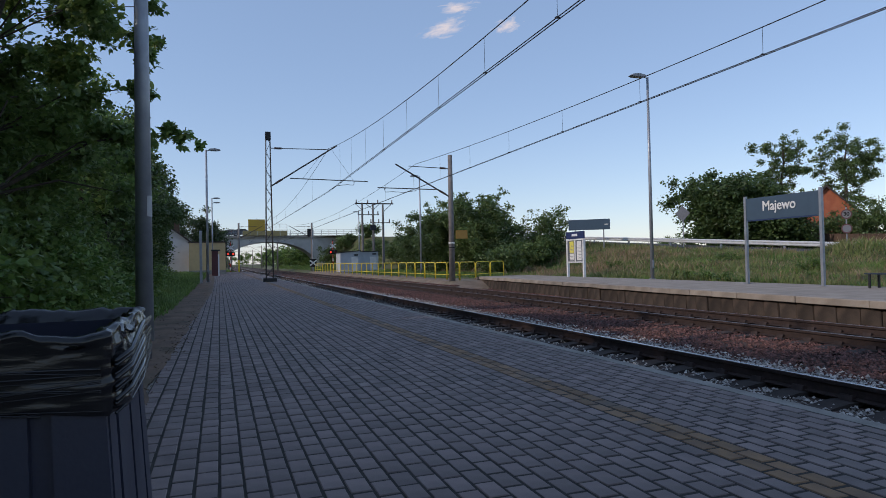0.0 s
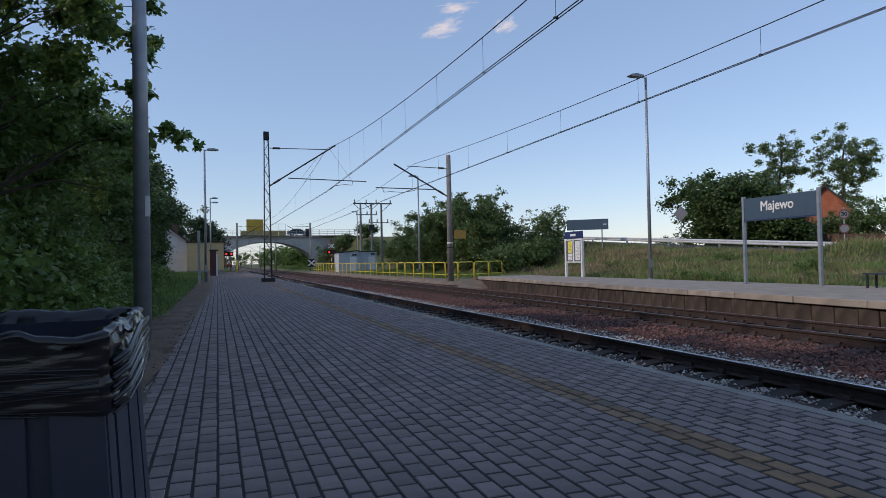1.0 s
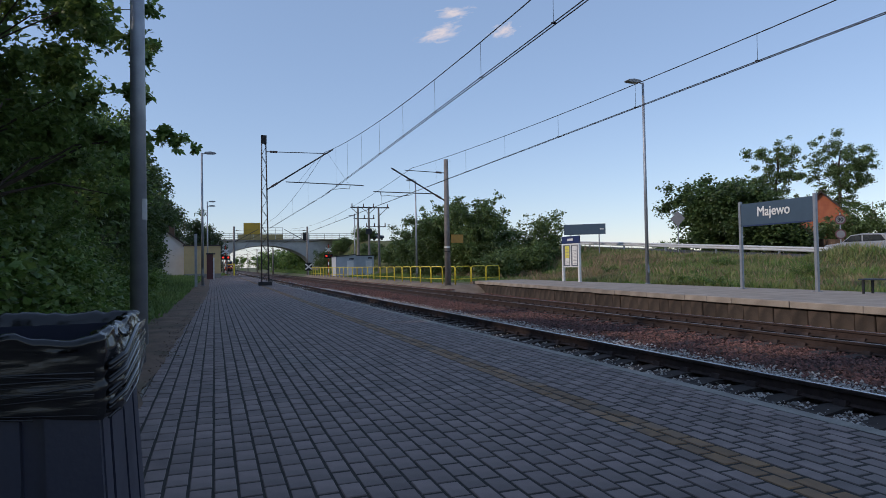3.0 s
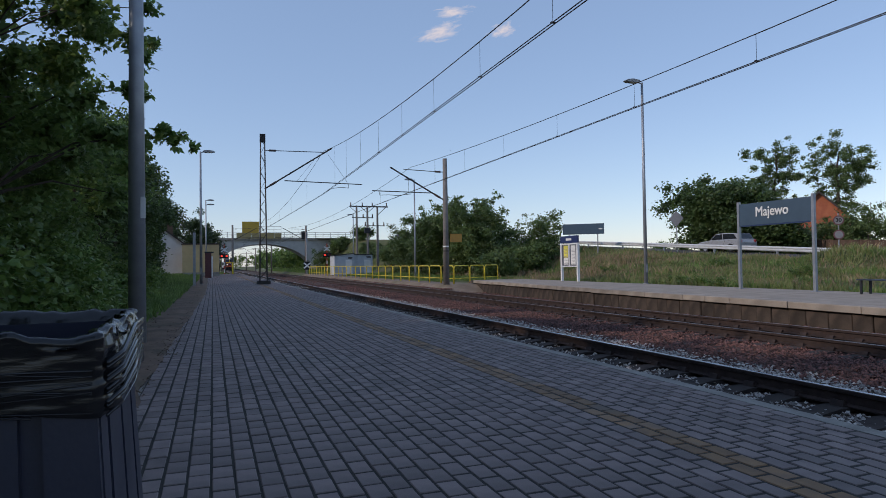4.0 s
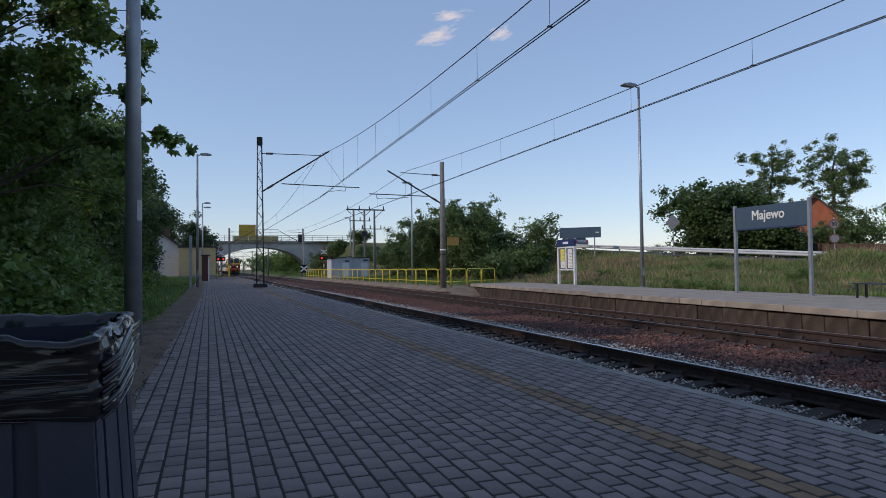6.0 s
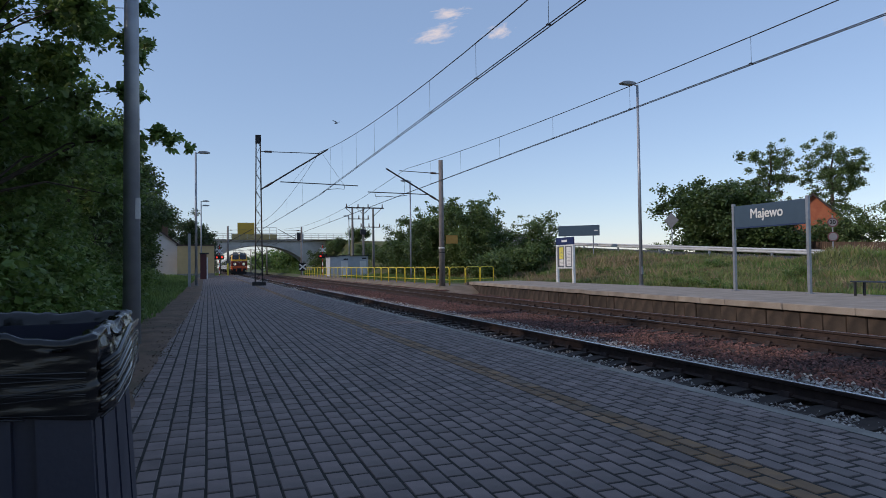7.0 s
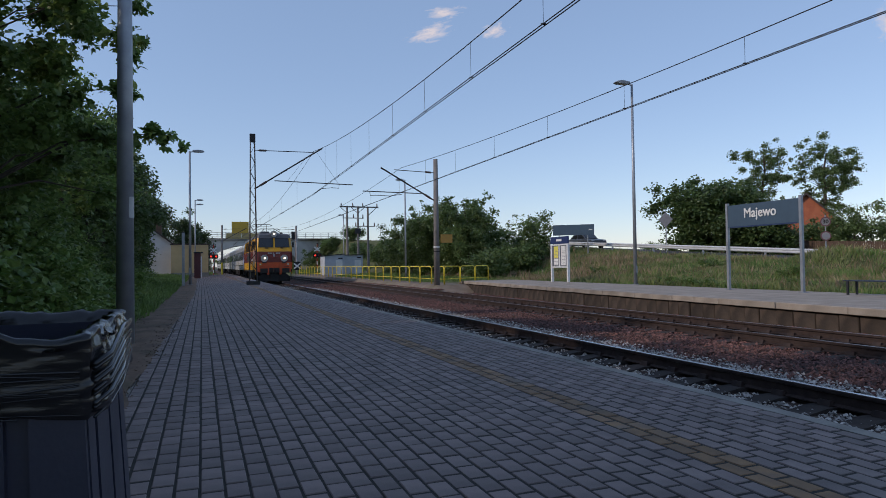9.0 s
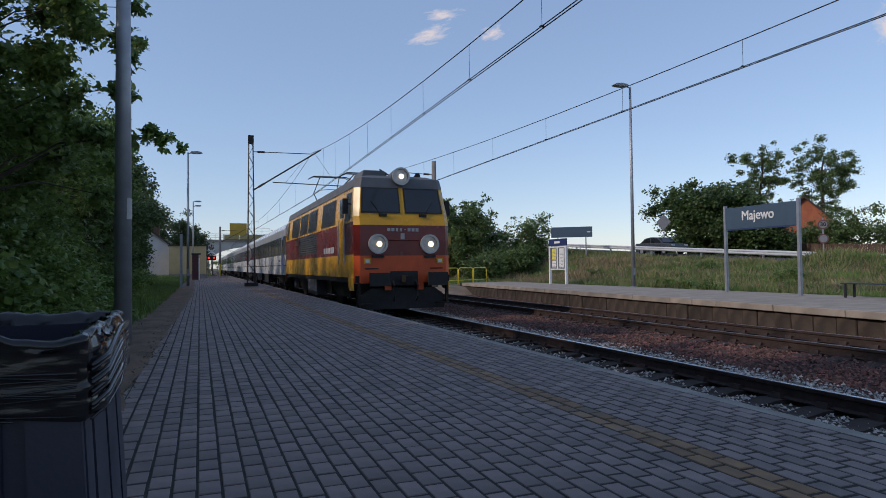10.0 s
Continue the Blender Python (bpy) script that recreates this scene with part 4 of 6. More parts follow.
def post_mast(loc, h, label, plate=True):
    m = thing("overhead_line_mast", loc, label, "mast", "overhead line masts")
    part("shaft", tube((0, 0, -0.3), (0, 0, h), 0.19, 0.13, 14), "mastconc", m, smooth=True)
    part("tie_rod", tube((-0.1, 0, 6.78), (-2.6, 0, 6.86), 0.022, n=6), "maststeel", m)
    part("strut", tube((-0.1, 0, 5.1), (-3.4, 0, 6.95), 0.045, n=8), "maststeel", m)
    part("insulator", tube((-0.35, 0, 5.24), (-0.7, 0, 5.436), 0.065, n=8), "insul", m)
    part("insulator", tube((-0.3, 0, 6.786), (-0.65, 0, 6.8), 0.06, n=8), "insul", m)
    part("registration_tube", tube((-0.85, 0, 5.5), (-4.5, 0, 5.55), 0.028, n=6), "maststeel", m)
    part("steady_arm", path_tube([(-4.1, 0, 5.53), (-4.05, 0, 5.3), (-3.6, 0, 5.33), (-2.9, 0, 5.3), (-2.15, 0, 5.42)], 0.018, 6), "maststeel", m)
    part("hanger", tube((-2.3, 0, 6.34), (-2.3, 0, 5.51), 0.008, n=4), "maststeel", m)
    if not plate:
        return m
    part("number_plate", box(0.2, 0.95, -0.22, -0.19, 2.55, 3.05), "plate_ochre", m, "small ochre plate", bevel=0.01)
    part("white_band", tube((0, 0, 2.26), (0, 0, 2.34), 0.19, n=14), "paper", m)
    part("white_band", tube((0, 0, 2.0), (0, 0, 2.05), 0.192, n=14), "black", m)
    return m


m2 = post_mast((13.2, 35.7, -0.25), 7.6, "grey post overhead line mast with a small ochre plate")
m3 = post_mast((13.3, 97.0, -0.3), 7.35, "slim grey post overhead line mast beyond the sheds", False)
for y in (157.0, 217.0, 277.0):
    copy_thing(m3, pose(13.3, y, -0.3))
for y in (97.0, 157.0, 217.0, 277.0):
    copy_thing(m3, pose(2.75, y, -0.3, 0, 0, 180))
copy_thing(m2, pose(13.3, -23.0, -0.3))


def span(name, ya, yb, xa, xb, zc, zm_mid, zm_end, gap, first, label):
    """One span of contact wires, messenger wire and droppers."""
    w = thing(name, (0, 0, 0), label, "overhead wire", "overhead wires")
    n = 24
    X = lambda y: xa + (xb - xa) * (y - ya) / (yb - ya)
    mid = (ya + yb) / 2
    Z = lambda y: zm_mid + (zm_end - zm_mid) * ((y - mid) / (yb - mid)) ** 2
    for s in (-0.035, 0.035):
        part("contact_wire", path_tube([(X(y) + s, y, zc - 0.02 * (1 - abs(y - mid) / (yb - mid))) for y in np.linspace(ya, yb, 5)], 0.011, 5), "wire", w)
    part("messenger_wire", path_tube([(X(y), y, Z(y)) for y in np.linspace(ya, yb, n)], 0.0125, 5), "wire", w)
    y = first
    while y < yb - 1:
        if y > ya + 1:
            part("dropper", tube((X(y), y, zc), (X(y), y, Z(y)), 0.0045, n=4), "wire", w)
            part("clamp", box(X(y) - 0.042, X(y) + 0.042, y - 0.025, y + 0.025, zc - 0.008, zc + 0.012), "wire", w)
        y += gap


span("overhead_wires", -23, 37.2, 5.0, 6.15, 5.22, 5.95, 7.72, 3.35, -23 + 2.5, "dark contact and messenger wires over the near track")
span("overhead_wires", 37.2, 97, 6.15, 5.2, 5.22, 5.95, 7.72, 8.0, 43.5, "dark contact and messenger wires over the near track")
span("overhead_wires", 97, 157, 5.2, 6.1, 5.1, 5.7, 6.2, 12, 104, "dark contact and messenger wires over the near track")
span("overhead_wires", -23, 35.7, 11.05, 11.05, 5.3, 5.87, 6.75, 4.2, -19, "dark contact and messenger wires over the far track")
span("overhead_wires", 35.7, 97, 11.05, 11.05, 5.3, 5.87, 6.75, 9.0, 43, "dark contact and messenger wires over the far track")
span("overhead_wires", 97, 157, 11.05, 11.05, 5.1, 5.6, 6.0, 12, 104, "dark contact and messenger wires over the far track")


# ---- trees and bushes beside the platform ----
G1 = "trees beside the platform"
tree("maple_tree", (-3.6, 12.2, 0.05), 8.6, (0.1, 0.2, 5.0), (2.3, 2.8, 3.7), "tall green maple tree leaning over the platform edge", "leaf_near", 58, 0.5, 170, 0.125, 11, 0.13, lobes=3,
     fill=0.65, extra=[(2.05, -0.2, 3.25, 0.3), (2.4, -0.2, 3.2, 0.24), (2.75, -0.2, 3.3, 0.2), (1.7, -0.1, 3.3, 0.34), (3.0, -0.2, 3.2, 0.16), (2.3, 0, 4.1, 0.3), (2.5, -0.3, 4.6, 0.24), (2.3, 0.2, 5.1, 0.34), (2.55, -0.2, 5.5, 0.22), (2.4, 0, 6.0, 0.3), (2.2, 0.3, 2.8, 0.3), (2.0, 0.4, 2.3, 0.3), (2.6, 0, 4.95, 0.16), (2.85, -0.2, 3.42, 0.15), (3.12, -0.2, 3.28, 0.14), (3.28, -0.25, 3.12, 0.11), (1.2, -0.3, 4.6, 0.34), (1.5, -0.4, 5.3, 0.26), (1.6, 0, 3.9, 0.3)], group=G1)
tree("maple_tree", (-4.6, 9.0, 0.1), 8.0, (0, 0.2, 4.6), (1.7, 2.4, 3.6), "dense dark green tree beside the platform", "leaf_near", 64, 0.52, 170, 0.125, 12, 0.12, group=G1, lobes=3)
for i, y in enumerate((15.5, 19.5, 24.0, 29.0, 34.5, 41.0, 48.0, 56.0)):
    hgt = (5.9, 6.4, 7.8, 8.2, 8.2, 8.2, 8.4, 8.4)[i]
    x = (-4.5, -4.6, -4.3, -4.4, -4.4, -4.5, -4.6, -5.2)[i]
    tree("deciduous_tree", (x, y, 0.15), hgt, (0, 0, hgt * 0.52), (2.35, 2.7, hgt * 0.46), "dense dark green tree in the belt beside the platform", "leaf_near" if i < 3 else "leaf_belt", 74 if i < 3 else 105, 0.62, 115 if i < 3 else 130, 0.135 + 0.011 * i, 40 + i, 0.13, group=G1, lobes=3 if i < 2 else 1)
# backing trees, most of them out of view, added to keep sun off the platform
for i, (x, y, hgt) in enumerate(((-9.5, 12, 8.2), (-9.8, 19, 11.5), (-11, 27, 10.5), (-5.2, -3, 9), (-6, -9, 9.5), (-9, -13, 10.5), (-10.5, 36, 10.5), (-11, 46, 10), (-12, 58, 9.5), (-8.5, 4, 11), (-8, -5, 10.5), (-7.0, 8.5, 7.8), (-7.3, 15.0, 10.5), (-6.2, 2.0, 9), (-6.0, 5.5, 9.5))):
    tree("deciduous_tree", (x, y, 0.4), hgt, (0, 0, hgt * 0.52), (3.2, 4.0, hgt * 0.48), "tall dark green backing tree, mostly out of view, added to shade the platform", "leaf_belt", 88 if 0 < y < 20 else 105, 1.05, 84, 0.32, 60 + i, 0.2, group=G1)
for i, (x, y, hgt, r) in enumerate(((-6.5, 93, 11.5, 4.0), (-2.6, 99, 9.8, 3.2), (-0.6, 107, 8.3, 2.8), (-8, 104, 12.5, 4.5), (-11, 70, 11, 3.4), (-11.5, 80, 11, 3.4))):
    tree("deciduous_tree", (x, y, 0.0), hgt, (0, 0, hgt * 0.52), (r, r, hgt * 0.48), "dark green tree behind the station buildings", "leaf_dark", 80, 1.0, 80, 0.28, 75 + i, 0.16, group="trees behind the station")
for i, (x, y, hgt, rx) in enumerate(((-2.6, 7.0, 1.5, 1.0), (-3.0, 9.2, 2.1, 1.2), (-2.7, 11.4, 1.6, 1.0), (-3.0, 13.6, 2.0, 1.2), (-3.3, 16.5, 1.9, 1.3), (-3.8, 20.0, 2.0, 1.4), (-3.7, 5.0, 2.0, 1.3), (-4.4, 26.0, 1.8, 1.5),
                                     (-2.3, 4.4, 0.9, 0.7), (-4.8, 33.0, 1.6, 1.5), (-2.3, 9.6, 0.9, 0.6), (-2.2, 12.6, 0.8, 0.6), (-2.5, 15.2, 1.0, 0.7), (-2.3, 18.0, 0.8, 0.7), (-2.6, 22.0, 1.2, 0.9), (-2.8, 26.5, 0.8, 0.8), (-3.2, 30, 1.0, 1.0), (-2.9, 35, 0.7, 0.8), (-3.6, 38, 1.2, 1.0), (-3.9, 44, 1.1, 1.1), (-1.95, 7.6, 0.5, 0.4), (-1.9, 10.8, 0.45, 0.4), (-1.8, 14.2, 0.4, 0.4), (-6.7, 60, 2.4, 1.3))):
    tree("bush", (x, y, 0.0), hgt, (0, 0, hgt * 0.48), (rx, rx * 1.2, hgt * 0.55), "leafy green undergrowth bush beside the platform", "leaf_low", 60 if y < 20 else 40, 0.3, 95, 0.1, 85 + i, 0.03, category="bush", group="undergrowth")

# ---- right side: shrubs, roadside trees ----
G2 = "shrubs below the road"
for i, (x, y, hgt, r) in enumerate(((20.9, 57.5, 6.6, 3.0), (21.6, 50.5, 7.2, 2.8), (23.0, 55, 7.4, 3.3), (22.5, 62, 7.6, 3.4), (22.8, 70, 6.6, 3.3), (24.5, 79, 5.0, 3.0), (25.4, 48.4, 2.7, 1.9), (27.7, 50, 4.4, 2.3), (25.5, 54, 4.0, 2.2), (23.8, 46.8, 2.6, 1.7),
                                    (24.5, 90, 3.8, 2.6), (22.5, 101, 3.4, 2.4), (22.5, 113, 2.6, 2.2), (20.8, 124, 4.0, 2.2), (23.5, 122, 2.8, 2.2), (27, 118, 2.6, 2.2), (26, 108, 2.8, 2.2), (20.5, 44.5, 2.2, 1.5))):
    tree("shrub", (x, y, float(ground_z(x, y)) - 0.1), hgt, (0, 0, hgt * 0.5), (r, r, hgt * 0.5), "dense dark green shrub below the road embankment", "leaf_mid" if i % 4 else "leaf_belt", 130 if hgt > 4.5 else 75, 0.72, 125 if hgt > 4.5 else 95, 0.205, 100 + i, 0.1, category="bush", group=G2,
         extra=[(r * 0.7 * math.cos(2.4 * k + i), r * 0.7 * math.sin(2.4 * k + i), hgt * (0.93 + 0.03 * (k % 4)), 0.22 + 0.07 * (k % 3)) for k in range(9)] if hgt > 4 else ())
for i, (x, y, hgt, r) in enumerate(((43, 46.4, 6.9, 3.3), (42.5, 42.8, 6.2, 3.5), (43, 39.6, 3.4, 2.4))):
    tree("walnut_tree", (x, y, 1.6), hgt + 0.8, (0, 0, hgt * 0.55), (r, r, hgt * 0.52), "broad round dark green tree beyond the road", "leaf_belt", 140, 0.95, 120, 0.29, 130 + i, 0.2, group="roadside trees")
tree("poplar_tree", (60, 54.6, 1.0), 14.9, (0, -0.5, 9.8), (3.3, 3.6, 4.4), "tall open-crowned green tree behind the brick house", "leaf_mid", 120, 0.56, 95, 0.2, 140, 0.3, fill=0.6, group="roadside trees")
tree("poplar_tree", (60, 46.6, 1.0), 13.4, (0, 0, 8.3), (2.9, 3.1, 4.8), "tall open-crowned green tree behind the brick house", "leaf_mid", 160, 0.58, 95, 0.2, 141, 0.3, fill=0.6, group="roadside trees")
for i, (x, y, hgt, r) in enumerate(((49, 35.6, 5.2, 2.2), (50, 38, 3.4, 2.2), (50, 39.5, 3.2, 2.2), (47, 42.5, 2.5, 1.8), (47, 46, 2.2, 1.8), (52, 33.5, 3.2, 2.0), (58, 37.0, 4.6, 2.6), (75, 92, 3.2, 2.2), (64, 33, 6, 3))):
    tree("garden_bush", (x, y, 1.2), hgt, (0, 0, hgt * 0.5), (r, r, hgt * 0.52), "green garden bush beside the brick house", "leaf_mid", 50, 0.7, 90, 0.2, 150 + i, 0.07, category="bush", group="garden bushes")
# past y = 140 the sunlight is put into the leaf colour, the paler leaf_low
for i, (x, y, hgt, r) in enumerate(((19, 150, 6.5, 4), (23, 158, 8, 5), (18, 176, 7, 4.5), (-7, 190, 7, 5), (-9, 230, 8, 6), (20, 230, 7, 5), (2, 360, 9, 6), (-6, 320, 9, 6), (19, 300, 8, 6), (13, 400, 9, 6), (-12, 100, 8, 5), (-9, 112, 8, 5), (-14, 85, 8, 5))):
    tree("deciduous_tree", (x, y, -0.3), hgt, (0, 0, hgt * 0.5), (r, r, hgt * 0.5), "green tree near the bridge, farther ones in paler leaves for a sunlit look", "leaf_low" if y > 140 else "leaf_belt", 60, 1.3, 50, 0.52, 170 + i, 0.15, group="trees beyond the bridge")


for i, (x, y, hgt, r) in enumerate(((19.6, 21.8, 0.6, 0.6), (19.7, 23.2, 0.55, 0.5), (19.5, 20.4, 0.45, 0.5), (22.6, 19.0, 0.4, 0.6), (24.5, 15.5, 0.6, 0.7), (23.0, 31.5, 0.5, 0.6), (26, 22, 0.7, 0.6), (28, 29, 0.7, 0.7), (25, 36, 0.8, 0.8), (29, 19, 0.7, 0.7))):
    tree("weed_clump", (x, y, float(ground_z(x, y))), hgt, (0, 0, hgt * 0.45), (r, r * 1.3, hgt * 0.5), "low dark green weeds on the embankment", "leaf_low", 24, 0.2, 60, 0.07, 230 + i, 0.015, category="weeds", group="embankment weeds")


def far_woods():
    rng = np.random.default_rng(200)
    cl = []
    for k in range(900):
        a = rng.uniform(-1.6, 2.6)
        d = rng.uniform(420, 520)
        x, y = d * math.sin(a), d * math.cos(a)
        if abs(x - 8) < 16 and y > 0:
            continue
        h = rng.uniform(4, 9)
        cl += [(x, y, -0.5 + h * f, 4.0) for f in (0.2, 0.55, 0.9)]
    v, f = leaves(rng, cl, 12, 3.2)
    tagged(mesh_from("far_woods", v, f, "leaf_dark"), "distant line of dark green woods", "woods", kind="stuff")


far_woods()


def grass(name, areas, material, label, seed):
    """Blades over areas of (x0, x1, y0, y1, count, height, keep)."""
    rng = np.random.default_rng(seed)
    P, Hh = [], []
    for x0, x1, y0, y1, k, h in areas:
        x, y = rng.uniform(x0, x1, k), rng.uniform(y0, y1, k)
        patch = 0.55 + 0.75 * (0.5 + 0.5 * np.sin(x * 0.9 + 2 * np.sin(y * 0.35)) * np.sin(y * 0.6 + x * 0.3))
        keep = rng.random(k) < (0.25 + 0.75 * (np.sin(x * 0.7 + 1.3 * np.sin(y * 0.23)) * np.sin(y * 0.31 + 0.5 * x) > -0.15)) if material == "grass_dry" else np.ones(k, bool)
        if name == "meadow_grass" and material != "grass_dry":
            # tufts of one kind thin out where the other stands thick
            tuft = np.sin(x * 1.7 + 2.1 * np.sin(y * 0.41)) + np.sin(y * 1.1 - x * 0.8 + 1.7 * np.sin(x * 0.6))
            keep &= rng.random(k) < np.clip(0.62 + (0.42 if material == "grass" else -0.42) * tuft, 0.1, 1.0)
        x, y, patch = x[keep], y[keep], patch[keep]
        k = len(x)
        P.append(np.stack([x, y, ground_z(x, y) - 0.06], 1))
        Hh.append(h * patch * rng.uniform(0.5, 1.3, k))
    p, h = np.concatenate(P), np.concatenate(Hh)
    k = len(p)
    a = rng.uniform(0, 6.28, k)
    w = 0.01 + 0.014 * rng.random(k)
    side = np.stack([np.cos(a), np.sin(a), 0 * a], 1) * w[:, None]
    lean = np.stack([rng.normal(0, 0.25, k) * h, rng.normal(0, 0.25, k) * h, 0 * a], 1)
    up = np.array([0, 0, 1.0])
    v = np.stack([p - side, p + side, p + side * 0.7 + lean * 0.4 + up * h[:, None] * 0.6, p + lean + up * h[:, None]], 1).reshape(-1, 3)
    tagged(mesh_from(name, v, np.arange(4 * k).reshape(-1, 4), material), label, "grass", kind="stuff")


grass("meadow_grass", [(19.0, 33.0, 6, 62, 140000, 0.34), (33.0, 33.6, 8, 70, 5000, 0.4)], "grass", "tall half-dry meadow grass on the road embankment", 210)
grass("meadow_grass", [(19.0, 33.0, 6, 62, 150000, 0.26), (14.0, 21.0, 41, 75, 30000, 0.35), (14.6, 26, 92, 190, 26000, 0.6), (-6, 3.0, 100, 190, 12000, 0.5)], "grass_lush", "green grass on the road embankment", 211)
grass("meadow_grass", [(19.6, 32.5, 8, 40, 12000, 0.42), (19.6, 32, 34, 60, 11000, 0.52)], "grass_dry", "patches of tall reddish dry grass on the embankment", 215)
grass("verge_grass", [(-2.0, -1.1, 3, 40, 16000, 0.12), (-1.2, -0.7, 4, 40, 900, 0.05), (-4.0, -1.6, 3, 30, 14000, 0.28), (-2.4, -1.05, 14, 62, 18000, 0.2), (-6, -1.1, 30, 92, 22000, 0.3)], "grass_lush", "green grass on the verge beside the platform", 212)


M["ringface"] = mat("grey_white_sign_face", (0.22, 0.22, 0.23), (0.18, 0.18, 0.19), 0.5, bump=0)

M["darkglass"] = glassmat("dark_window_glass", (0.02, 0.024, 0.03))


# ---- buildings and crossing ----
def gable_house(name, loc, sx, sy, wall_h, ridge, wall, roof_mat, label, ridge_along="y", overhang=0.35):
    h = thing(name, loc, label, "house")
    part("wall", box(-sx, sx, -sy, sy, 0, wall_h), wall, h)
    if ridge_along == "y":
        part("gable", prism([(-sx, wall_h), (sx, wall_h), (0, ridge)], "y", -sy, sy), wall, h)
        for s in (-1, 1):
            part("roof", prism([(s * (sx + overhang), wall_h - overhang * (ridge - wall_h) / sx), (0, ridge + 0.02), (0, ridge + 0.22), (s * (sx + overhang), wall_h + 0.2 - overhang * (ridge - wall_h) / sx)], "y", -sy - 0.4, sy + 0.4), roof_mat, h)
    else:
        part("gable", prism([(-sy, wall_h), (sy, wall_h), (0, ridge)], "x", -sx, sx), wall, h)
        for s in (-1, 1):
            part("roof", prism([(s * (sy + overhang), wall_h - overhang * (ridge - wall_h) / sy), (0, ridge + 0.02), (0, ridge + 0.22), (s * (sy + overhang), wall_h + 0.2 - overhang * (ridge - wall_h) / sy)], "x", -sx - 0.4, sx + 0.4), roof_mat, h)
    return h


def window(parent, x, y, z, w, h, face="y"):
    """A framed window on a wall that faces -y or -x."""
    d = 0.04
    if face == "y":
        fr = part("window", box(x - w / 2, x + w / 2, y - d, y, z, z + h), "white", parent, bevel=0.01)
        part("pane", box(x - w / 2 + 0.08, x + w / 2 - 0.08, y - d - 0.004, y - d, z + 0.08, z + h - 0.08), "darkglass", fr)
    else:
        fr = part("window", box(x - d, x, y - w / 2, y + w / 2, z, z + h), "white", parent, bevel=0.01)
        part("pane", box(x - d - 0.004, x - d, y - w / 2 + 0.08, y + w / 2 - 0.08, z + 0.08, z + h - 0.08), "darkglass", fr)


wh = gable_house("white_house", (-5.6, 80.5, 0), 2.6, 5.0, 3.55, 5.6, "whitewall", "roof", "white rendered house with a dark roof beside the station")
part("chimney", box(0.9, 1.45, -4.2, -3.6, 3.8, 6.2), "wood", wh, "brown chimney", bevel=0.02)
part("downpipe", tube((2.68, -5.03, 0), (2.68, -5.03, 3.5), 0.06), "darksteel", wh)
oh = thing("station_building", (-1.1, 72, 0), "flat-roofed ochre rendered station building", "building")
part("wall", box(-1.9, 1.75, 0, 8, 0.45, 3.4), "ochre", oh)
part("plinth", box(-1.93, 1.78, -0.03, 8.03, -0.1, 0.45), "concrete", oh)
part("roof", box(-2.0, 1.85, -0.1, 8.1, 3.4, 3.52), "roof", oh, bevel=0.02)
part("door", box(1.72, 1.79, 1.2, 2.2, 0.45, 2.5), "wood", oh)
kiosk = thing("ticket_kiosk", (-0.35, 62, 0), "narrow dark red and white ticket kiosk at the platform edge", "kiosk")
part("body", box(-0.3, 0.25, 0, 0.9, 0, 2.3), "kioskred", kiosk, "dark red kiosk body", bevel=0.02)
part("side_panel", box(0.25, 0.37, 0.02, 0.88, 0, 2.0), "white", kiosk, bevel=0.01)
part("canopy", box(-0.35, 0.45, -0.1, 1.0, 2.3, 2.42), "darksteel", kiosk, bevel=0.02)


def crossing_signal(loc, label, lit, turn=0):
    s = thing("crossing_signal", loc, label, "signal", "level crossing signals", turn=turn)
    for k in range(9):
        part("mast_band", tube((0, 0, 0.5 * k), (0, 0, 0.5 * k + 0.5), 0.06, n=10), "white" if k % 2 else "red", s)
    part("backplate", box(-0.62, 0.62, -0.06, 0.0, 2.55, 3.15), "black", s, bevel=0.04)
    for i, x in enumerate((-0.34, 0.34)):
        h = part("lamp_hood", tube((x, -0.28, 2.85), (x, -0.06, 2.85), 0.2, 0.2, 14), "black", s)
        part("lamp", tube((x, -0.3, 2.85), (x, -0.281, 2.85), 0.14, n=14), "redlamp" if i in lit else "dullred", h)
    for a in (35, -35):
        bm = box(-0.55, 0.55, -0.09, -0.06, -0.07, 0.07)
        bmesh.ops.rotate(bm, verts=bm.verts, cent=(0, 0, 0), matrix=Matrix.Rotation(radians(a), 3, "Y"))
        bmesh.ops.translate(bm, verts=bm.verts, vec=(0, 0, 3.75))
        part("cross_arm", bm, "white", s)
    part("bell", tube((0, 0, 4.5), (0, 0, 4.65), 0.12, 0.06, 12), "darksteel", s)


crossing_signal((1.55, 95, -0.35), "level crossing signal with a lit red lamp beside the track", (0, 1))
crossing_signal((15.6, 92, -0.35), "level crossing signal with a lit red lamp by the sheds", (0,))
yp = thing("yellow_post", (2.55, 90.5, -0.1), "short yellow marker post at the platform end", "post")
part("shaft", tube((0, 0, -0.3), (0, 0, 1.7), 0.11, n=10), "yellow", yp)
sg = thing("railway_signal", (13.2, 95.5, -0.4), "black-headed railway colour light signal on a grey mast", "signal")
part("mast", tube((0, 0, 0), (0, 0, 6.4), 0.09), "galv", sg)
part("head", box(-0.8, -0.28, -0.3, -0.05, 5.35, 6.5), "black", sg, bevel=0.15)
part("bracket", tube((0, 0, 5.2), (-0.5, -0.1, 5.25), 0.05), "galv", sg)
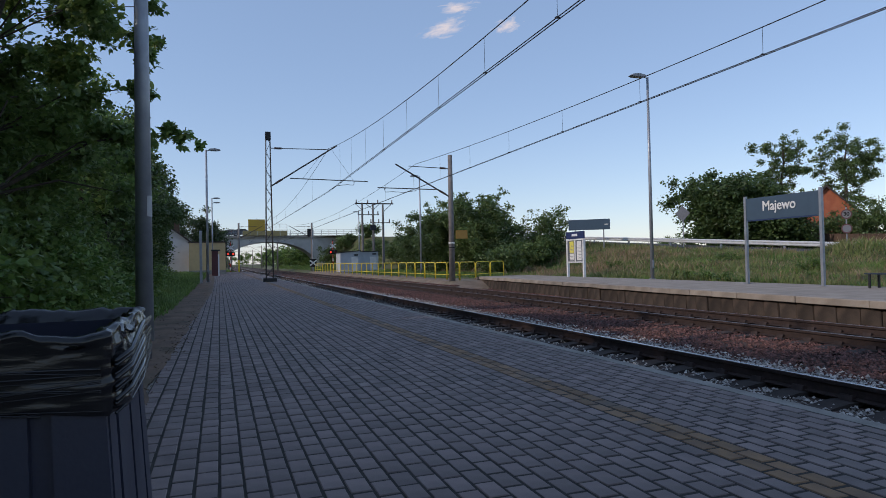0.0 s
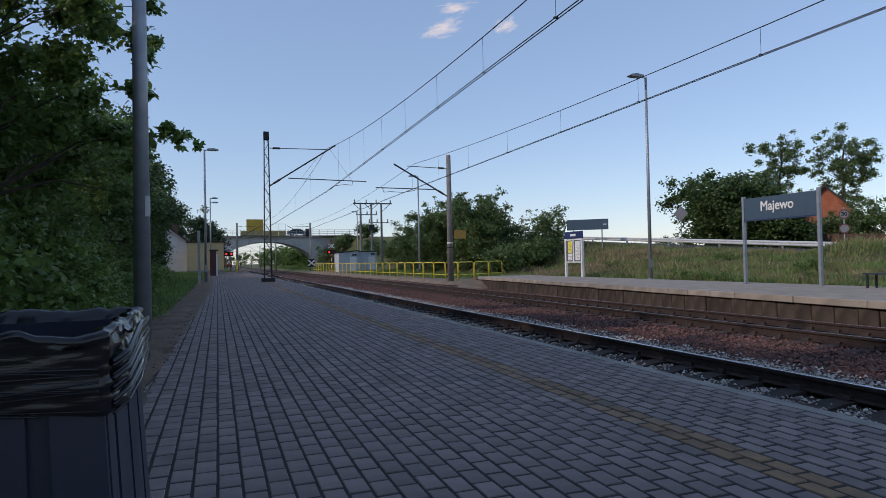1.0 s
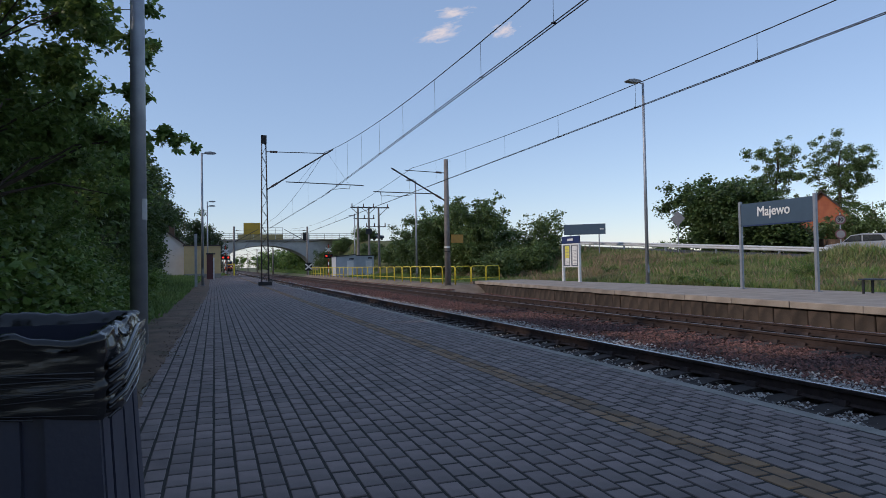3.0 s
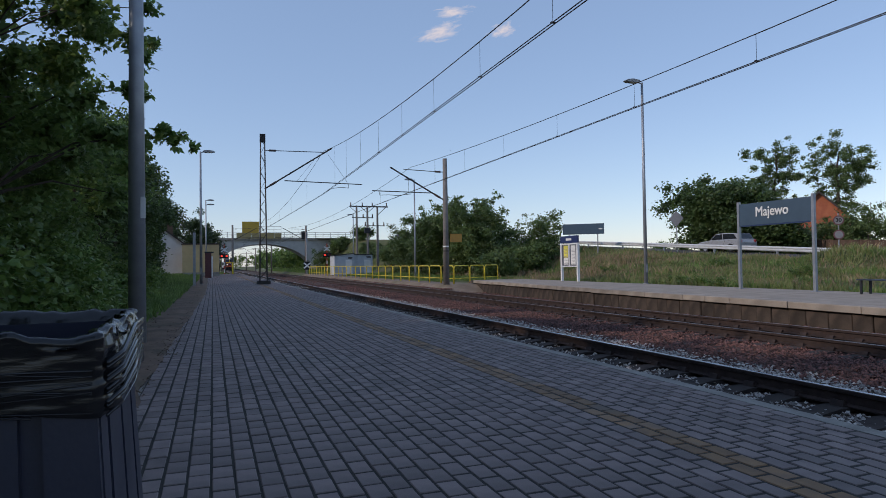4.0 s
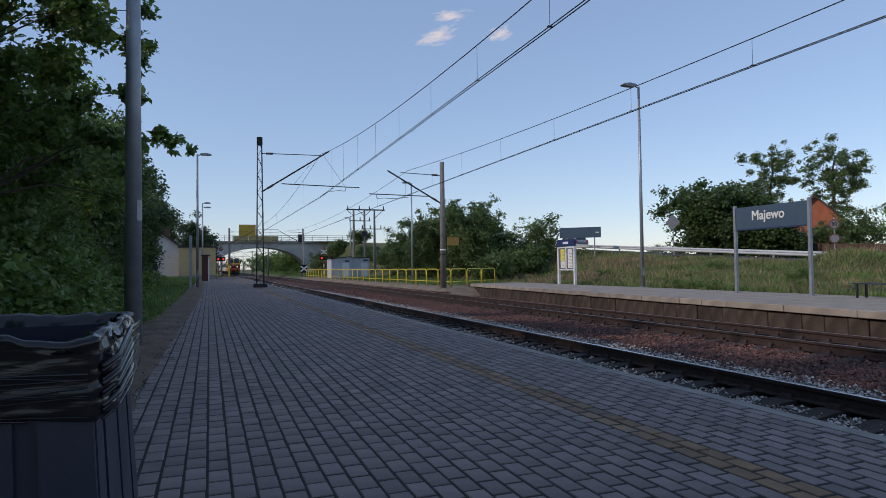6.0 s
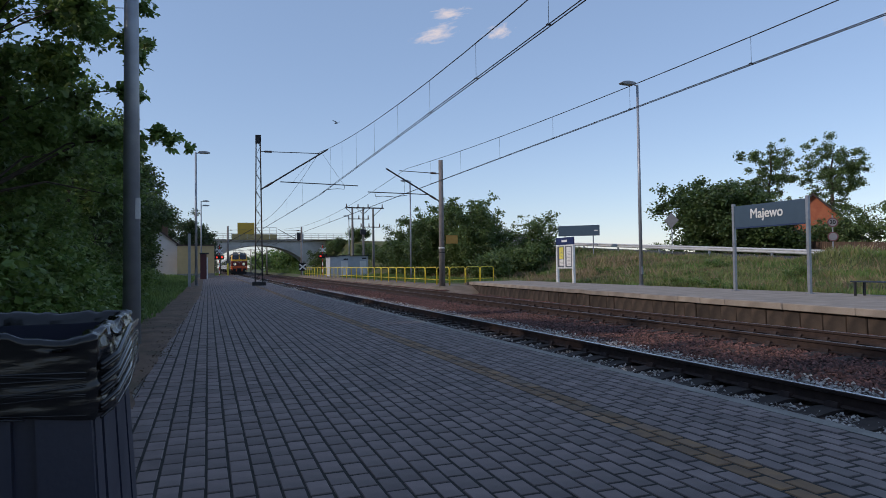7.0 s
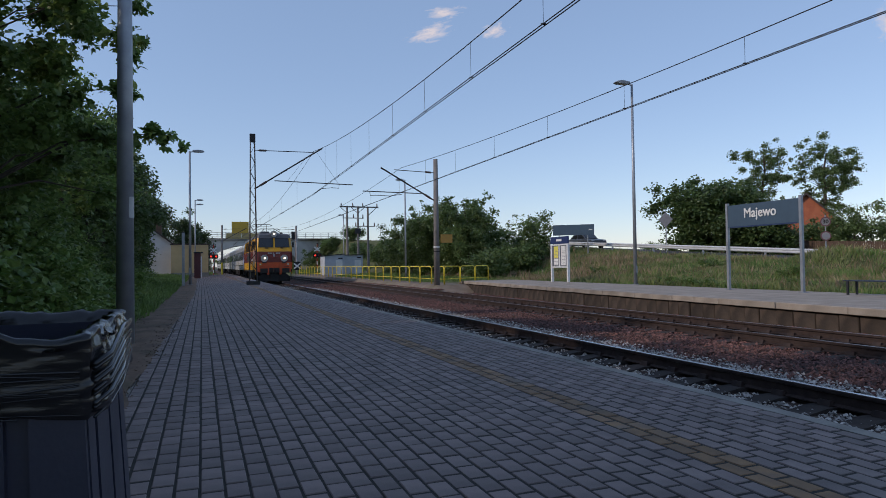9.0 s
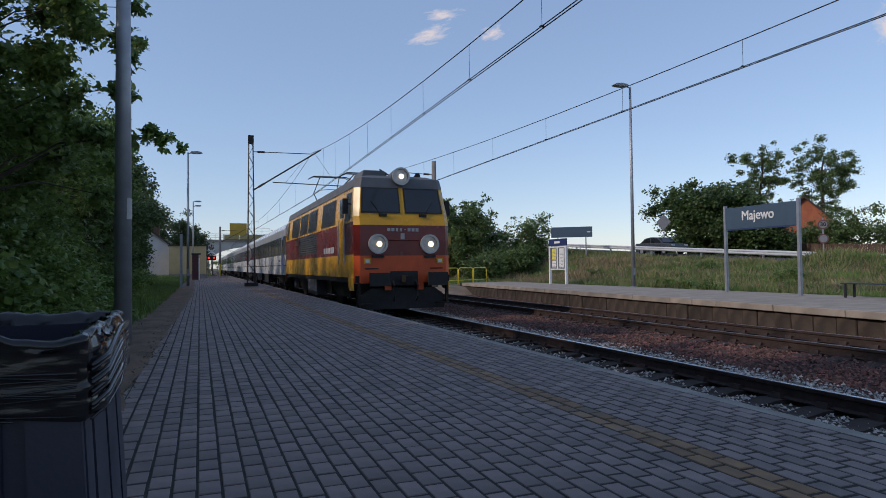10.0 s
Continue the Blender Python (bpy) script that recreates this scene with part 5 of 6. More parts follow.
for a in (40, -40):
    bm = box(-0.62, 0.62, -0.2, -0.16, -0.1, 0.1)
    bmesh.ops.rotate(bm, verts=bm.verts, cent=(0, 0, 0), matrix=Matrix.Rotation(radians(a), 3, "Y"))
    bmesh.ops.translate(bm, verts=bm.verts, vec=(0, 0.01 if a > 0 else -0.035, 1.4))
    part("cross_board", bm, "white", sg, "white crossed boards")
part("board_back", box(-0.5, 0.5, -0.15, -0.12, 0.8, 2.0), "black", sg)

# ---- sheds and transformer poles ----
def shed(loc, sx, sy, h, label, mono=0.25):
    s = thing("equipment_shed", loc, label, "shed", "equipment sheds")
    part("body", prism([(-sx, 0), (sx, 0), (sx, h + mono), (-sx, h)], "y", -sy, sy), "shed", s)
    part("roof", prism([(-sx - 0.08, h + 0.003), (sx + 0.08, h + mono + 0.003), (sx + 0.08, h + mono + 0.1), (-sx - 0.08, h + 0.1)], "y", -sy - 0.1, sy + 0.1), "darksteel", s)
    k = int(2 * sx / 0.45)
    for i in range(k + 1):
        x = -sx + 2 * sx * i / k
        part("seam", box(x - 0.02, x + 0.02, -sy - 0.02, -sy, 0.05, h), "shed", s)
    part("door", box(sx * 0.1, sx * 0.1 + 0.85, -sy - 0.03, -sy - 0.021, 0.05, 1.95), "white", s)
    part("vent", box(sx * 0.35, sx * 0.8, -sy - 0.05, -sy - 0.031, h - 0.35, h - 0.18), "darksteel", s)
    return s


shed((15.7, 81.2, -0.28), 1.25, 1.6, 2.45, "pale grey sheet-metal equipment shed with a white door")
shed((18.2, 81.6, -0.28), 1.2, 1.6, 2.55, "pale grey sheet-metal equipment shed with a dark vent", 0.02)


def h_frame():
    h = thing("transformer_pole", (19.8, 85, -0.3), "grey concrete transformer pole frame with crossarms and insulators", "utility pole")
    for x in (-1.3, 0.2, 1.7):
        part("pole", tube((x, 0.4 * (x > 1), 0), (x, 0.4 * (x > 1), 9.4), 0.2, 0.12, 10), "mastconc", h)
    part("crossarm", box(-2.3, 3.1, -0.08, 0.08, 9.2, 9.36), "maststeel", h)
    part("crossarm", box(-1.9, 1.0, -0.08, 0.08, 7.7, 7.8), "maststeel", h)
    part("crossarm", box(-0.2, 2.6, -0.08, 0.08, 6.6, 6.7), "maststeel", h)
    for a, b in (((-2.2, 9.2), (-1.3, 8.4)), ((1.1, 9.2), (0.2, 8.4)), ((-0.7, 9.2), (0.2, 8.4)), ((2.8, 9.2), (1.7, 8.2))):
        part("strut", tube((a[0], 0, a[1]), (b[0], 0, b[1]), 0.04, n=5), "maststeel", h)
    for x, z in ((-2.1, 9.36), (-0.5, 9.36), (0.9, 9.36), (2.9, 9.36), (-1.8, 7.8), (-0.4, 7.8), (0.9, 7.8), (-0.1, 6.7), (1.0, 6.7), (2.5, 6.7)):
        part("insulator", tube((x, 0, z), (x, 0, z + 0.45), 0.09, 0.06, 8), "insul", h)
    part("switch_box", box(-0.3, 0.5, -0.5, -0.2, 5.6, 6.3), "darksteel", h)


h_frame()

# ---- roadside ----
ds = thing("road_sign", (36.0, 42.4, float(road_z(42.4)) - 0.1), "grey back of a diamond-shaped road sign on a post", "road sign")
part("post", tube((0, 0, 0), (0, 0, 3.3), 0.04), "galv", ds)
part("plate", prism([(0, 2.2), (0.66, 2.85), (0, 3.5), (-0.66, 2.85)], "x", -0.05, -0.02), "signback", ds)
ds.rotation_euler = (0, 0, radians(18))
ts = thing("speed_sign", (34.0, 26.5, float(road_z(26.5)) - 0.1), "round speed limit signs with red rims on one post", "road sign", turn=-40)
part("post", tube((0, 0, 0), (0, 0, 2.85), 0.035), "galv", ts)
for z in (2.45, 1.62):
    d = part("plate", tube((0, -0.04, z), (0, -0.06, z), 0.28, n=24), "dullrim", ts, "round plate with a red rim")
    part("face", tube((0, -0.061, z), (0, -0.064, z), 0.215, n=24), "ringface", d)
    if z > 2:
        t = text("30", 0.31, "black", d, Matrix.Translation((0, -0.066, z)) @ Matrix(((1, 0, 0, 0), (0, 0, -1, 0), (0, 1, 0, 0), (0, 0, 0, 1))))
        t.data.offset = 0.009
    else:
        part("text_bar", box(-0.18, 0.18, -0.068, -0.064, z - 0.08, z + 0.08), "ink", d)
bs = thing("direction_sign", (30.0, 47.0, float(ground_z(30.0, 47.0)) - 0.1), "long slate-blue direction board on two posts below the road", "road sign", turn=50)
for y in (-1.2, 1.2):
    part("post", tube((0.08, y, 0), (0.08, y, 2.75), 0.05), "galv", bs)
bd = part("board", box(-0.04, 0.04, -1.75, 1.75, 1.9, 2.8), "signblue", bs, bevel=0.02)
part("text_bar", box(-0.045, -0.04, -1.6, -1.3, 2.3, 2.38), "white", bd)
house = gable_house("brick_house", (57.0, 46.2, 1.0), 2.2, 2.7, 3.6, 6.3, "brickwall", "roof", "red brick house with a dark gabled roof beyond the road", ridge_along="x")
house.rotation_euler = (0, 0, radians(35))
window(house, -2.21, 0.9, 1.2, 0.9, 1.2, "x")
window(house, -2.21, -1.4, 1.2, 0.9, 1.2, "x")
fence = thing("wooden_fence", (45.5, 0, 0), "weathered brown wooden board fence along the road", "fence")
bd = part("board", box(-0.015, 0.015, -0.07, 0.07, 0, 1.25), "wood", fence)
for i in range(110):
    y = 21.0 + 0.165 * i
    q = bd if i == 0 else new("board", bd.data)
    q.parent, q.location = fence, (0, y, float(ground_z(45.5, y)) + 0.05 + 0.04 * ((i * 7) % 5) / 5)
tun = thing("polytunnel", (64, 36, 1.2), "white arched plastic polytunnel beyond the fence", "greenhouse")
part("cover", prism([(-3 * math.cos(math.pi * i / 14), 3.4 * math.sin(math.pi * i / 14)) for i in range(15)], "x", -3, 9), "white", tun, smooth=False)


M["t_yellow"] = mat("train_yellow_paint", (0.72, 0.36, 0.015), (0.6, 0.29, 0.015), 0.27, scale=2, fine=30, bump=0.03, stain=(0.25, 0.14, 0.03), stain_amount=0.3)
M["t_maroon"] = mat("train_maroon_paint", (0.17, 0.02, 0.02), (0.13, 0.016, 0.016), 0.25, scale=2, fine=30, bump=0.03, stain=(0.07, 0.02, 0.018), stain_amount=0.4)
M["t_orange"] = mat("train_red_orange_paint", (0.7, 0.1, 0.02), (0.56, 0.075, 0.02), 0.4, scale=3, fine=30, bump=0.04, stain=(0.2, 0.05, 0.02), stain_amount=0.45)
M["t_roof"] = mat("train_grey_roof", (0.13, 0.14, 0.155), (0.095, 0.1, 0.11), 0.6, scale=2, bump=0.1)
M["t_under"] = mat("sooty_underframe", (0.011, 0.01, 0.01), (0.02, 0.016, 0.014), 0.85, scale=5, bump=0.3)
M["t_glass"] = glassmat("dark_train_glass", (0.012, 0.014, 0.018))
M["t_tint"] = mat("dark_tinted_side_glass", (0.03, 0.016, 0.015), (0.022, 0.013, 0.012), 0.3, spec=0.25, bump=0.0)
M["t_cwin"] = mat("coach_window_glass", (0.05, 0.06, 0.065), (0.04, 0.048, 0.052), 0.12, spec=0.6, bump=0.0)
M["t_dish"] = mat("silvered_reflector", (0.5, 0.47, 0.43), (0.34, 0.32, 0.3), 0.35, 0.7, scale=9, bump=0.1)
M["t_white"] = mat("coach_white_paint", (0.55, 0.56, 0.58), (0.5, 0.51, 0.53), 0.28, scale=1.5, bump=0.03, stain=(0.35, 0.34, 0.33), stain_amount=0.4)
M["t_grey"] = mat("coach_grey_paint", (0.3, 0.31, 0.33), (0.25, 0.26, 0.28), 0.4, scale=1.5, bump=0.03)
M["t_band"] = mat("coach_dark_band", (0.07, 0.075, 0.085), (0.055, 0.06, 0.07), 0.2, scale=1.5, bump=0.02)
M["t_blue"] = mat("coach_blue_door", (0.2, 0.24, 0.42), (0.17, 0.2, 0.36), 0.4, bump=0.02)
M["t_ring"] = mat("pale_lamp_ring", (0.45, 0.45, 0.45), (0.36, 0.36, 0.36), 0.4, 0.3, bump=0)
M["t_bulb"] = mat("lit_headlamp", (1, 0.95, 0.85), None, 0.3, bump=0, glow=(1.0, 0.8, 0.5), power=3.0)


def shell_band(levels, corner=0.16):
    """Rings of a vehicle body: levels of (z, half width, front y, rear y). Gives front, rear and side strips as bmeshes."""
    strips = {"front": bmesh.new(), "side_left": bmesh.new(), "side_right": bmesh.new(), "rear": bmesh.new()}
    pick = ("front", "front", "side_right", "rear", "rear", "rear", "side_left", "front")
    rings = []
    for z, w, a, b in levels:
        c = corner
        rings.append([(-w + c, a, z), (w - c, a, z), (w, a + c, z), (w, b - c, z), (w - c, b, z), (-w + c, b, z), (-w, b - c, z), (-w, a + c, z)])
    for lo, hi in zip(rings, rings[1:]):
        for i in range(8):
            j = (i + 1) % 8
            bm = strips[pick[i]]
            bm.faces.new([bm.verts.new(p) for p in (lo[i], lo[j], hi[j], hi[i])])
    for bm in strips.values():
        bmesh.ops.remove_doubles(bm, verts=bm.verts, dist=0.0005)
    return strips


def ring(centre, r_out, r_in, depth, n=24):
    """A flat ring that faces -y."""
    bm = bmesh.new()
    x, y, z = centre
    loops = []
    for r, d in ((r_out, 0.0), (r_out, -depth), (r_in, -depth), (r_in, 0.0)):
        loops.append([bm.verts.new((x + r * math.cos(2 * math.pi * i / n), y + d, z + r * math.sin(2 * math.pi * i / n))) for i in range(n)])
    for a, b in zip(loops, loops[1:]):
        for i in range(n):
            j = (i + 1) % n
            bm.faces.new((a[i], a[j], b[j], b[i]))
    bmesh.ops.recalc_face_normals(bm, faces=bm.faces)
    return bm


def headlamp(parent, x, y, z, r, bulb_x=0.0):
    h = part("headlamp", ring((x, y, z), r, r * 0.8, 0.09), "t_ring", parent, "round headlamp with a pale ring")
    part("reflector", tube((x, y - 0.02, z), (x, y - 0.03, z), r * 0.8, n=24), "t_dish", h)
    part("bulb", tube((x + bulb_x, y - 0.034, z), (x + bulb_x, y - 0.05, z), r * 0.28, n=16), "t_bulb", h, "lit warm white bulb")


def wheel(parent, x, y, r=0.6):
    w = part("wheel", tube((x - 0.07, y, r), (x + 0.07, y, r), r, n=28), "t_under", parent)
    part("wheel_rim", tube((x - 0.074 * (1 if x < 0 else -1), y, r), (x - 0.08 * (1 if x < 0 else -1), y, r), r * 0.8, n=24), "rail", w)
    part("hub", tube((x - 0.09 * (1 if x < 0 else -1), y, r), (x - 0.14 * (1 if x < 0 else -1), y, r), 0.14, n=12), "t_under", w)


def bogie(parent, y, base=1.5, r=0.6):
    for s in (-1, 1):
        fr = part("bogie_frame", prism([(y - base - 0.7, 0.75), (y - base + 0.3, 0.55), (y - 0.5, 0.42), (y + 0.5, 0.42), (y + base - 0.3, 0.55), (y + base + 0.7, 0.75), (y + base + 0.7, 0.95), (y - base - 0.7, 0.95)],
                                       "x", s * 1.02 - 0.06, s * 1.02 + 0.06), "t_under", parent)
        for k in (-1, 1):
            wheel(parent, s * 0.753, y + k * base, r)
            part("axle_box", box(s * 1.02 - 0.14, s * 1.02 + 0.14, y + k * base - 0.16, y + k * base + 0.16, r - 0.16, r + 0.16), "t_under", fr, bevel=0.03)
            part("spring", tube((s * 1.05, y + k * base + 0.32, 0.5), (s * 1.05, y + k * base + 0.32, 0.9), 0.09, n=10), "rail", fr)


def locomotive():
    L = 15.7
    lo = thing("electric_locomotive", (5.6, 400, RAIL), "yellow, maroon and orange-red electric locomotive with lit headlamps", "locomotive")

    def fy(z):
        return 0.0 if z < 2.6 else (z - 2.6) * 0.27

    def lv(zs):
        out = []
        for z in zs:
            w = 1.485 if z < 2.9 else 1.485 - 0.11 * (z - 2.9)
            out.append((z, w, fy(z), L - fy(z)))
        return out

    s = shell_band(lv([0.93, 1.3, 1.74]))
    part("front_apron", s["front"], "t_orange", lo, "orange-red front apron")
    part("rear_apron", s["rear"], "t_orange", lo)
    s["side_left"].free(), s["side_right"].free()
    s = shell_band(lv([1.1, 1.4, 1.78]))
    part("lower_side", s["side_left"], "t_yellow", lo, "yellow lower side")
    part("lower_side", s["side_right"], "t_yellow", lo)
    s["front"].free(), s["rear"].free()
    s = shell_band(lv([1.74, 2.2, 2.64]))
    part("front_panel", s["front"], "t_maroon", lo, "maroon front panel")
    part("rear_panel", s["rear"], "t_maroon", lo)
    s["side_left"].free(), s["side_right"].free()
    s = shell_band(lv([1.78, 2.2, 2.75]))
    part("middle_side", s["side_left"], "t_maroon", lo, "maroon middle side")
    part("middle_side", s["side_right"], "t_maroon", lo)
    s["front"].free(), s["rear"].free()
    s = shell_band(lv([2.64, 2.9, 3.3, 3.82]))
    part("cab_front", s["front"], "t_yellow", lo, "yellow cab front")
    part("cab_rear", s["rear"], "t_yellow", lo)
    s["side_left"].free(), s["side_right"].free()
    s = shell_band(lv([2.75, 3.2, 3.78]))
    part("upper_side", s["side_left"], "t_yellow", lo, "yellow upper side")
    part("upper_side", s["side_right"], "t_yellow", lo)
    s["front"].free(), s["rear"].free()
    bm = bmesh.new()
    prof = [(3.78, 1.39, 0.30), (4.07, 1.33, 0.34), (4.16, 1.05, 0.5), (4.2, 0.5, 0.75)]
    rings = []
    for z, w, a in prof:
        c = 0.16
        rings.append([bm.verts.new(p) for p in ((-w + c, a, z), (w - c, a, z), (w, a + c, z), (w, L - a - c, z), (w - c, L - a, z), (-w + c, L - a, z), (-w, L - a - c, z), (-w, a + c, z))])
    for a, b in zip(rings, rings[1:]):
        for i in range(8):
            bm.faces.new((a[i], a[(i + 1) % 8], b[(i + 1) % 8], b[i]))
    bm.faces.new(rings[-1])
    part("roof", bm, "t_roof", lo, "dark grey roof")
    part("floor", box(-1.45, 1.45, 0.02, L - 0.02, 0.95, 1.15), "t_under", lo)
    # windscreens lie on the sloping cab front
    for sx in (-1, 1):
        fr = bmesh.new()
        o = [(0.07, 3.0), (1.27, 3.0), (1.2, 3.78), (0.07, 3.78)]
        for d0, d1, k, nm, mt in ((0.0, -0.02, 0.0, "windscreen_frame", "black"),):
            a = [fr.verts.new((sx * x, fy(z) + d0, z)) for x, z in o]
            b = [fr.verts.new((sx * x, fy(z) + d1, z)) for x, z in o]
            for i in range(4):
                fr.faces.new((a[i], a[(i + 1) % 4], b[(i + 1) % 4], b[i]))
            fr.faces.new(b)
        bmesh.ops.recalc_face_normals(fr, faces=fr.faces)
        ws = part("windscreen", fr, "black", lo, "dark windscreen with a black seal")
        gl = bmesh.new()
        o = [(0.11, 3.04), (1.22, 3.04), (1.16, 3.74), (0.11, 3.74)]
        gl.faces.new([gl.verts.new((sx * x, fy(z) - 0.024, z)) for x, z in o])
        part("pane", gl, "t_glass", ws)
        part("wiper", tube((sx * 0.7, fy(3.0) - 0.04, 2.98), (sx * 0.95, fy(3.35) - 0.045, 3.35), 0.012, n=5), "black", ws)
        part("wiper_motor", box(sx * 0.62 - 0.12, sx * 0.62 + 0.12, fy(2.95) - 0.05, fy(2.9), 2.9, 2.98), "black", ws)
    for sx in (-1, 1):
        headlamp(lo, sx * 0.8, -0.01, 2.08, 0.29, 0.04)
        part("lamp_bracket", box(sx * 0.8 - 0.18, sx * 0.8 + 0.18, -0.08, 0.0, 1.68, 1.76), "black", lo, bevel=0.02)
        part("marker_lamp", box(sx * 1.12 - 0.1, sx * 1.12 + 0.1, -0.05, 0, 1.5, 1.66), "t_yellow", lo, bevel=0.02)
        bf = part("buffer", tube((sx * 0.88, 0.0, 1.06), (sx * 0.88, -0.48, 1.06), 0.13, n=14), "t_under", lo, "black buffer with a broad plate")
        part("buffer_plate", box(sx * 0.88 - 0.3, sx * 0.88 + 0.3, -0.56, -0.48, 0.86, 1.24), "black", bf, bevel=0.05)
        part("step", box(sx * 1.2 - 0.2, sx * 1.2 + 0.2, -0.12, 0.2, 0.3, 0.34), "t_under", lo)
        part("step_bracket", box(sx * 1.36 - 0.03, sx * 1.36 + 0.03, -0.05, 0.1, 0.3, 0.95), "t_under", lo)
        part("hose", path_tube([(sx * 0.35, -0.02, 1.0), (sx * 0.36, -0.2, 0.85), (sx * 0.36, -0.22, 0.55), (sx * 0.34, -0.1, 0.4)], 0.03, 6), "black", lo)
        part("cab_skirt", prism([(0.14, 0.72), (0.6, 0.72), (0.78, 0.86), (0.78, 1.102), (0.14, 1.102)], "x", sx * 1.484 - 0.03, sx * 1.484 + 0.003), "t_yellow", lo)
        part("apron_foot", box(sx * 0.5 - 0.1, sx * 0.5 + 0.1, -0.02, 0.04, 0.72, 0.935), "t_orange", lo, bevel=0.01)
        part("marker_lens", box(sx * 1.12 - 0.06, sx * 1.12 + 0.06, -0.058, -0.05, 1.53, 1.63), "lampglass", lo)
        part("hand_grip", tube((sx * 1.0 - 0.2, -0.06, 1.36), (sx * 1.0 + 0.2, -0.06, 1.36), 0.018, n=6), "black", lo)
        part("mirror", box(sx * 1.62 - 0.07, sx * 1.62 + 0.07, 0.55, 0.68, 3.0, 3.45), "black", lo, bevel=0.03)
        part("mirror_arm", tube((sx * 1.44, 0.65, 3.3), (sx * 1.6, 0.62, 3.3), 0.02, n=6), "black", lo)
        part("handrail", tube((sx * 1.5, 1.35, 1.5), (sx * 1.5, 1.35, 2.9), 0.02, n=6), "t_white", lo)
        part("handrail", tube((sx * 1.5, 2.25, 1.5), (sx * 1.5, 2.25, 2.9), 0.02, n=6), "t_white", lo)
        part("cab_door", box(sx * 1.475 - 0.02, sx * 1.475 + 0.02, 1.45, 2.15, 1.25, 2.85), "t_yellow", lo, bevel=0.01)
        part("door_window", box(sx * 1.45 - 0.02, sx * 1.45 + 0.02, 1.5, 2.1, 2.95, 3.55), "t_glass", lo)
        for a, b in ((0.65, 1.3), (2.9, 5.3), (6.4, 8.4), (8.65, 10.65), (10.95, 13.3), (14.4, 15.05)):
            bm = bmesh.new()
            q = [(a, 2.82), (b, 2.82), (b, 3.66), (a, 3.66)]
            bm.faces.new([bm.verts.new((sx * (1.485 - 0.11 * max(0, z - 2.9) + 0.012), y, z)) for y, z in q])
            bmesh.ops.solidify(bm, geom=bm.faces[:], thickness=0.02)
            part("side_window", bm, "t_tint", lo)
        part("side_grille", box(sx * 1.485 - 0.01, sx * 1.485 + 0.02, 6.3, 10.7, 1.95, 2.7), "t_band", lo)
        for k in range(8):
            part("grille_slat", box(sx * 1.49 - 0.01, sx * 1.49 + 0.03, 6.35, 10.65, 2.0 + 0.085 * k, 2.03 + 0.085 * k), "black", lo)
        for a, b in ((3.0, 3.5), (3.62, 4.0), (4.15, 4.9)):
            part("logo_block", box(sx * 1.485 - 0.002, sx * 1.485 + 0.006, a, b, 1.88, 2.08), "t_white", lo)
        part("battery_box", box(sx * 1.2 - 0.2, sx * 1.2 + 0.2, 6.9, 9.0, 0.35, 1.0), "t_band", lo, bevel=0.03)
    for k, w in enumerate((0.09, 0.09, 0.07, 0.07, 0.05, 0.09, 0.09, 0.09)):
        x = -0.46 + 0.125 * k
        part("number_bar", box(x - w / 2, x + w / 2, -0.012, 0, 2.5 - 0.045 * (k != 4), 2.52 + 0.03 * (k != 4)), "facegrey", lo)
    part("emblem", box(-0.1, 0.02, -0.012, 0, 2.2, 2.4), "facegrey", lo, bevel=0.004)
    part("front_handrail", tube((-0.45, -0.07, 2.2), (0.45, -0.07, 2.2), 0.018, n=6), "t_maroon", lo)
    headlamp(lo, 0.0, 0.28, 4.13, 0.27, 0.02)
    part("top_lamp_body", tube((0, 0.3, 4.12), (0, 0.9, 4.12), 0.28, 0.24, 18), "t_roof", lo)
    part("horn", tube((0.62, 0.5, 4.2), (0.62, 0.85, 4.2), 0.09, 0.03, 10), "black", lo)
    part("horn_stand", tube((0.62, 0.8, 4.05), (0.62, 0.8, 4.2), 0.03, n=6), "black", lo)
    part("coupling", box(-0.09, 0.09, -0.45, 0.0, 0.95, 1.15), "t_under", lo, bevel=0.03)
    part("coupling_plate", box(-0.42, 0.42, -0.04, 0.0, 0.86, 1.28), "black", lo, bevel=0.03)
    part("plough", prism([(-1.3, 0.16), (1.3, 0.16), (1.3, 0.55), (1.0, 0.78), (-1.0, 0.78), (-1.3, 0.55)], "y", 0.1, 0.22), "black", lo)
    part("underframe", box(-1.0, 1.0, 0.3, L - 0.3, 0.4, 0.95), "t_under", lo)
    bogie(lo, 3.7, 1.5)
    bogie(lo, 12.0, 1.5)
    # roof equipment
    for y, h in ((4.6, 0.42), (11.6, 1.25)):
        pg = part("pantograph_base", box(-0.75, 0.75, y - 0.7, y + 0.7, 4.28, 4.34), "black", lo)
        for x in (-0.6, 0.6):
            for k in (-0.55, 0.55):
                part("roof_insulator", tube((x, y + k, 4.08), (x, y + k, 4.28), 0.07, 0.05, 8), "insul", pg)
            part("pantograph_arm", tube((x, y - 0.6, 4.34), (x * 0.9, y + 1.0, 4.34 + h * 0.5), 0.025, n=6), "black", pg)
            part("pantograph_arm", tube((x * 0.9, y + 1.0, 4.34 + h * 0.5), (x * 0.75, y - 0.2, 4.34 + h), 0.02, n=6), "black", pg)
        for k in (-0.15, 0.15):
            part("collector_bar", path_tube([(-0.98, y - 0.2 + k, 4.24 + h), (-0.75, y - 0.2 + k, 4.36 + h), (0.75, y - 0.2 + k, 4.36 + h), (0.98, y - 0.2 + k, 4.24 + h)], 0.022, 6), "black", pg)
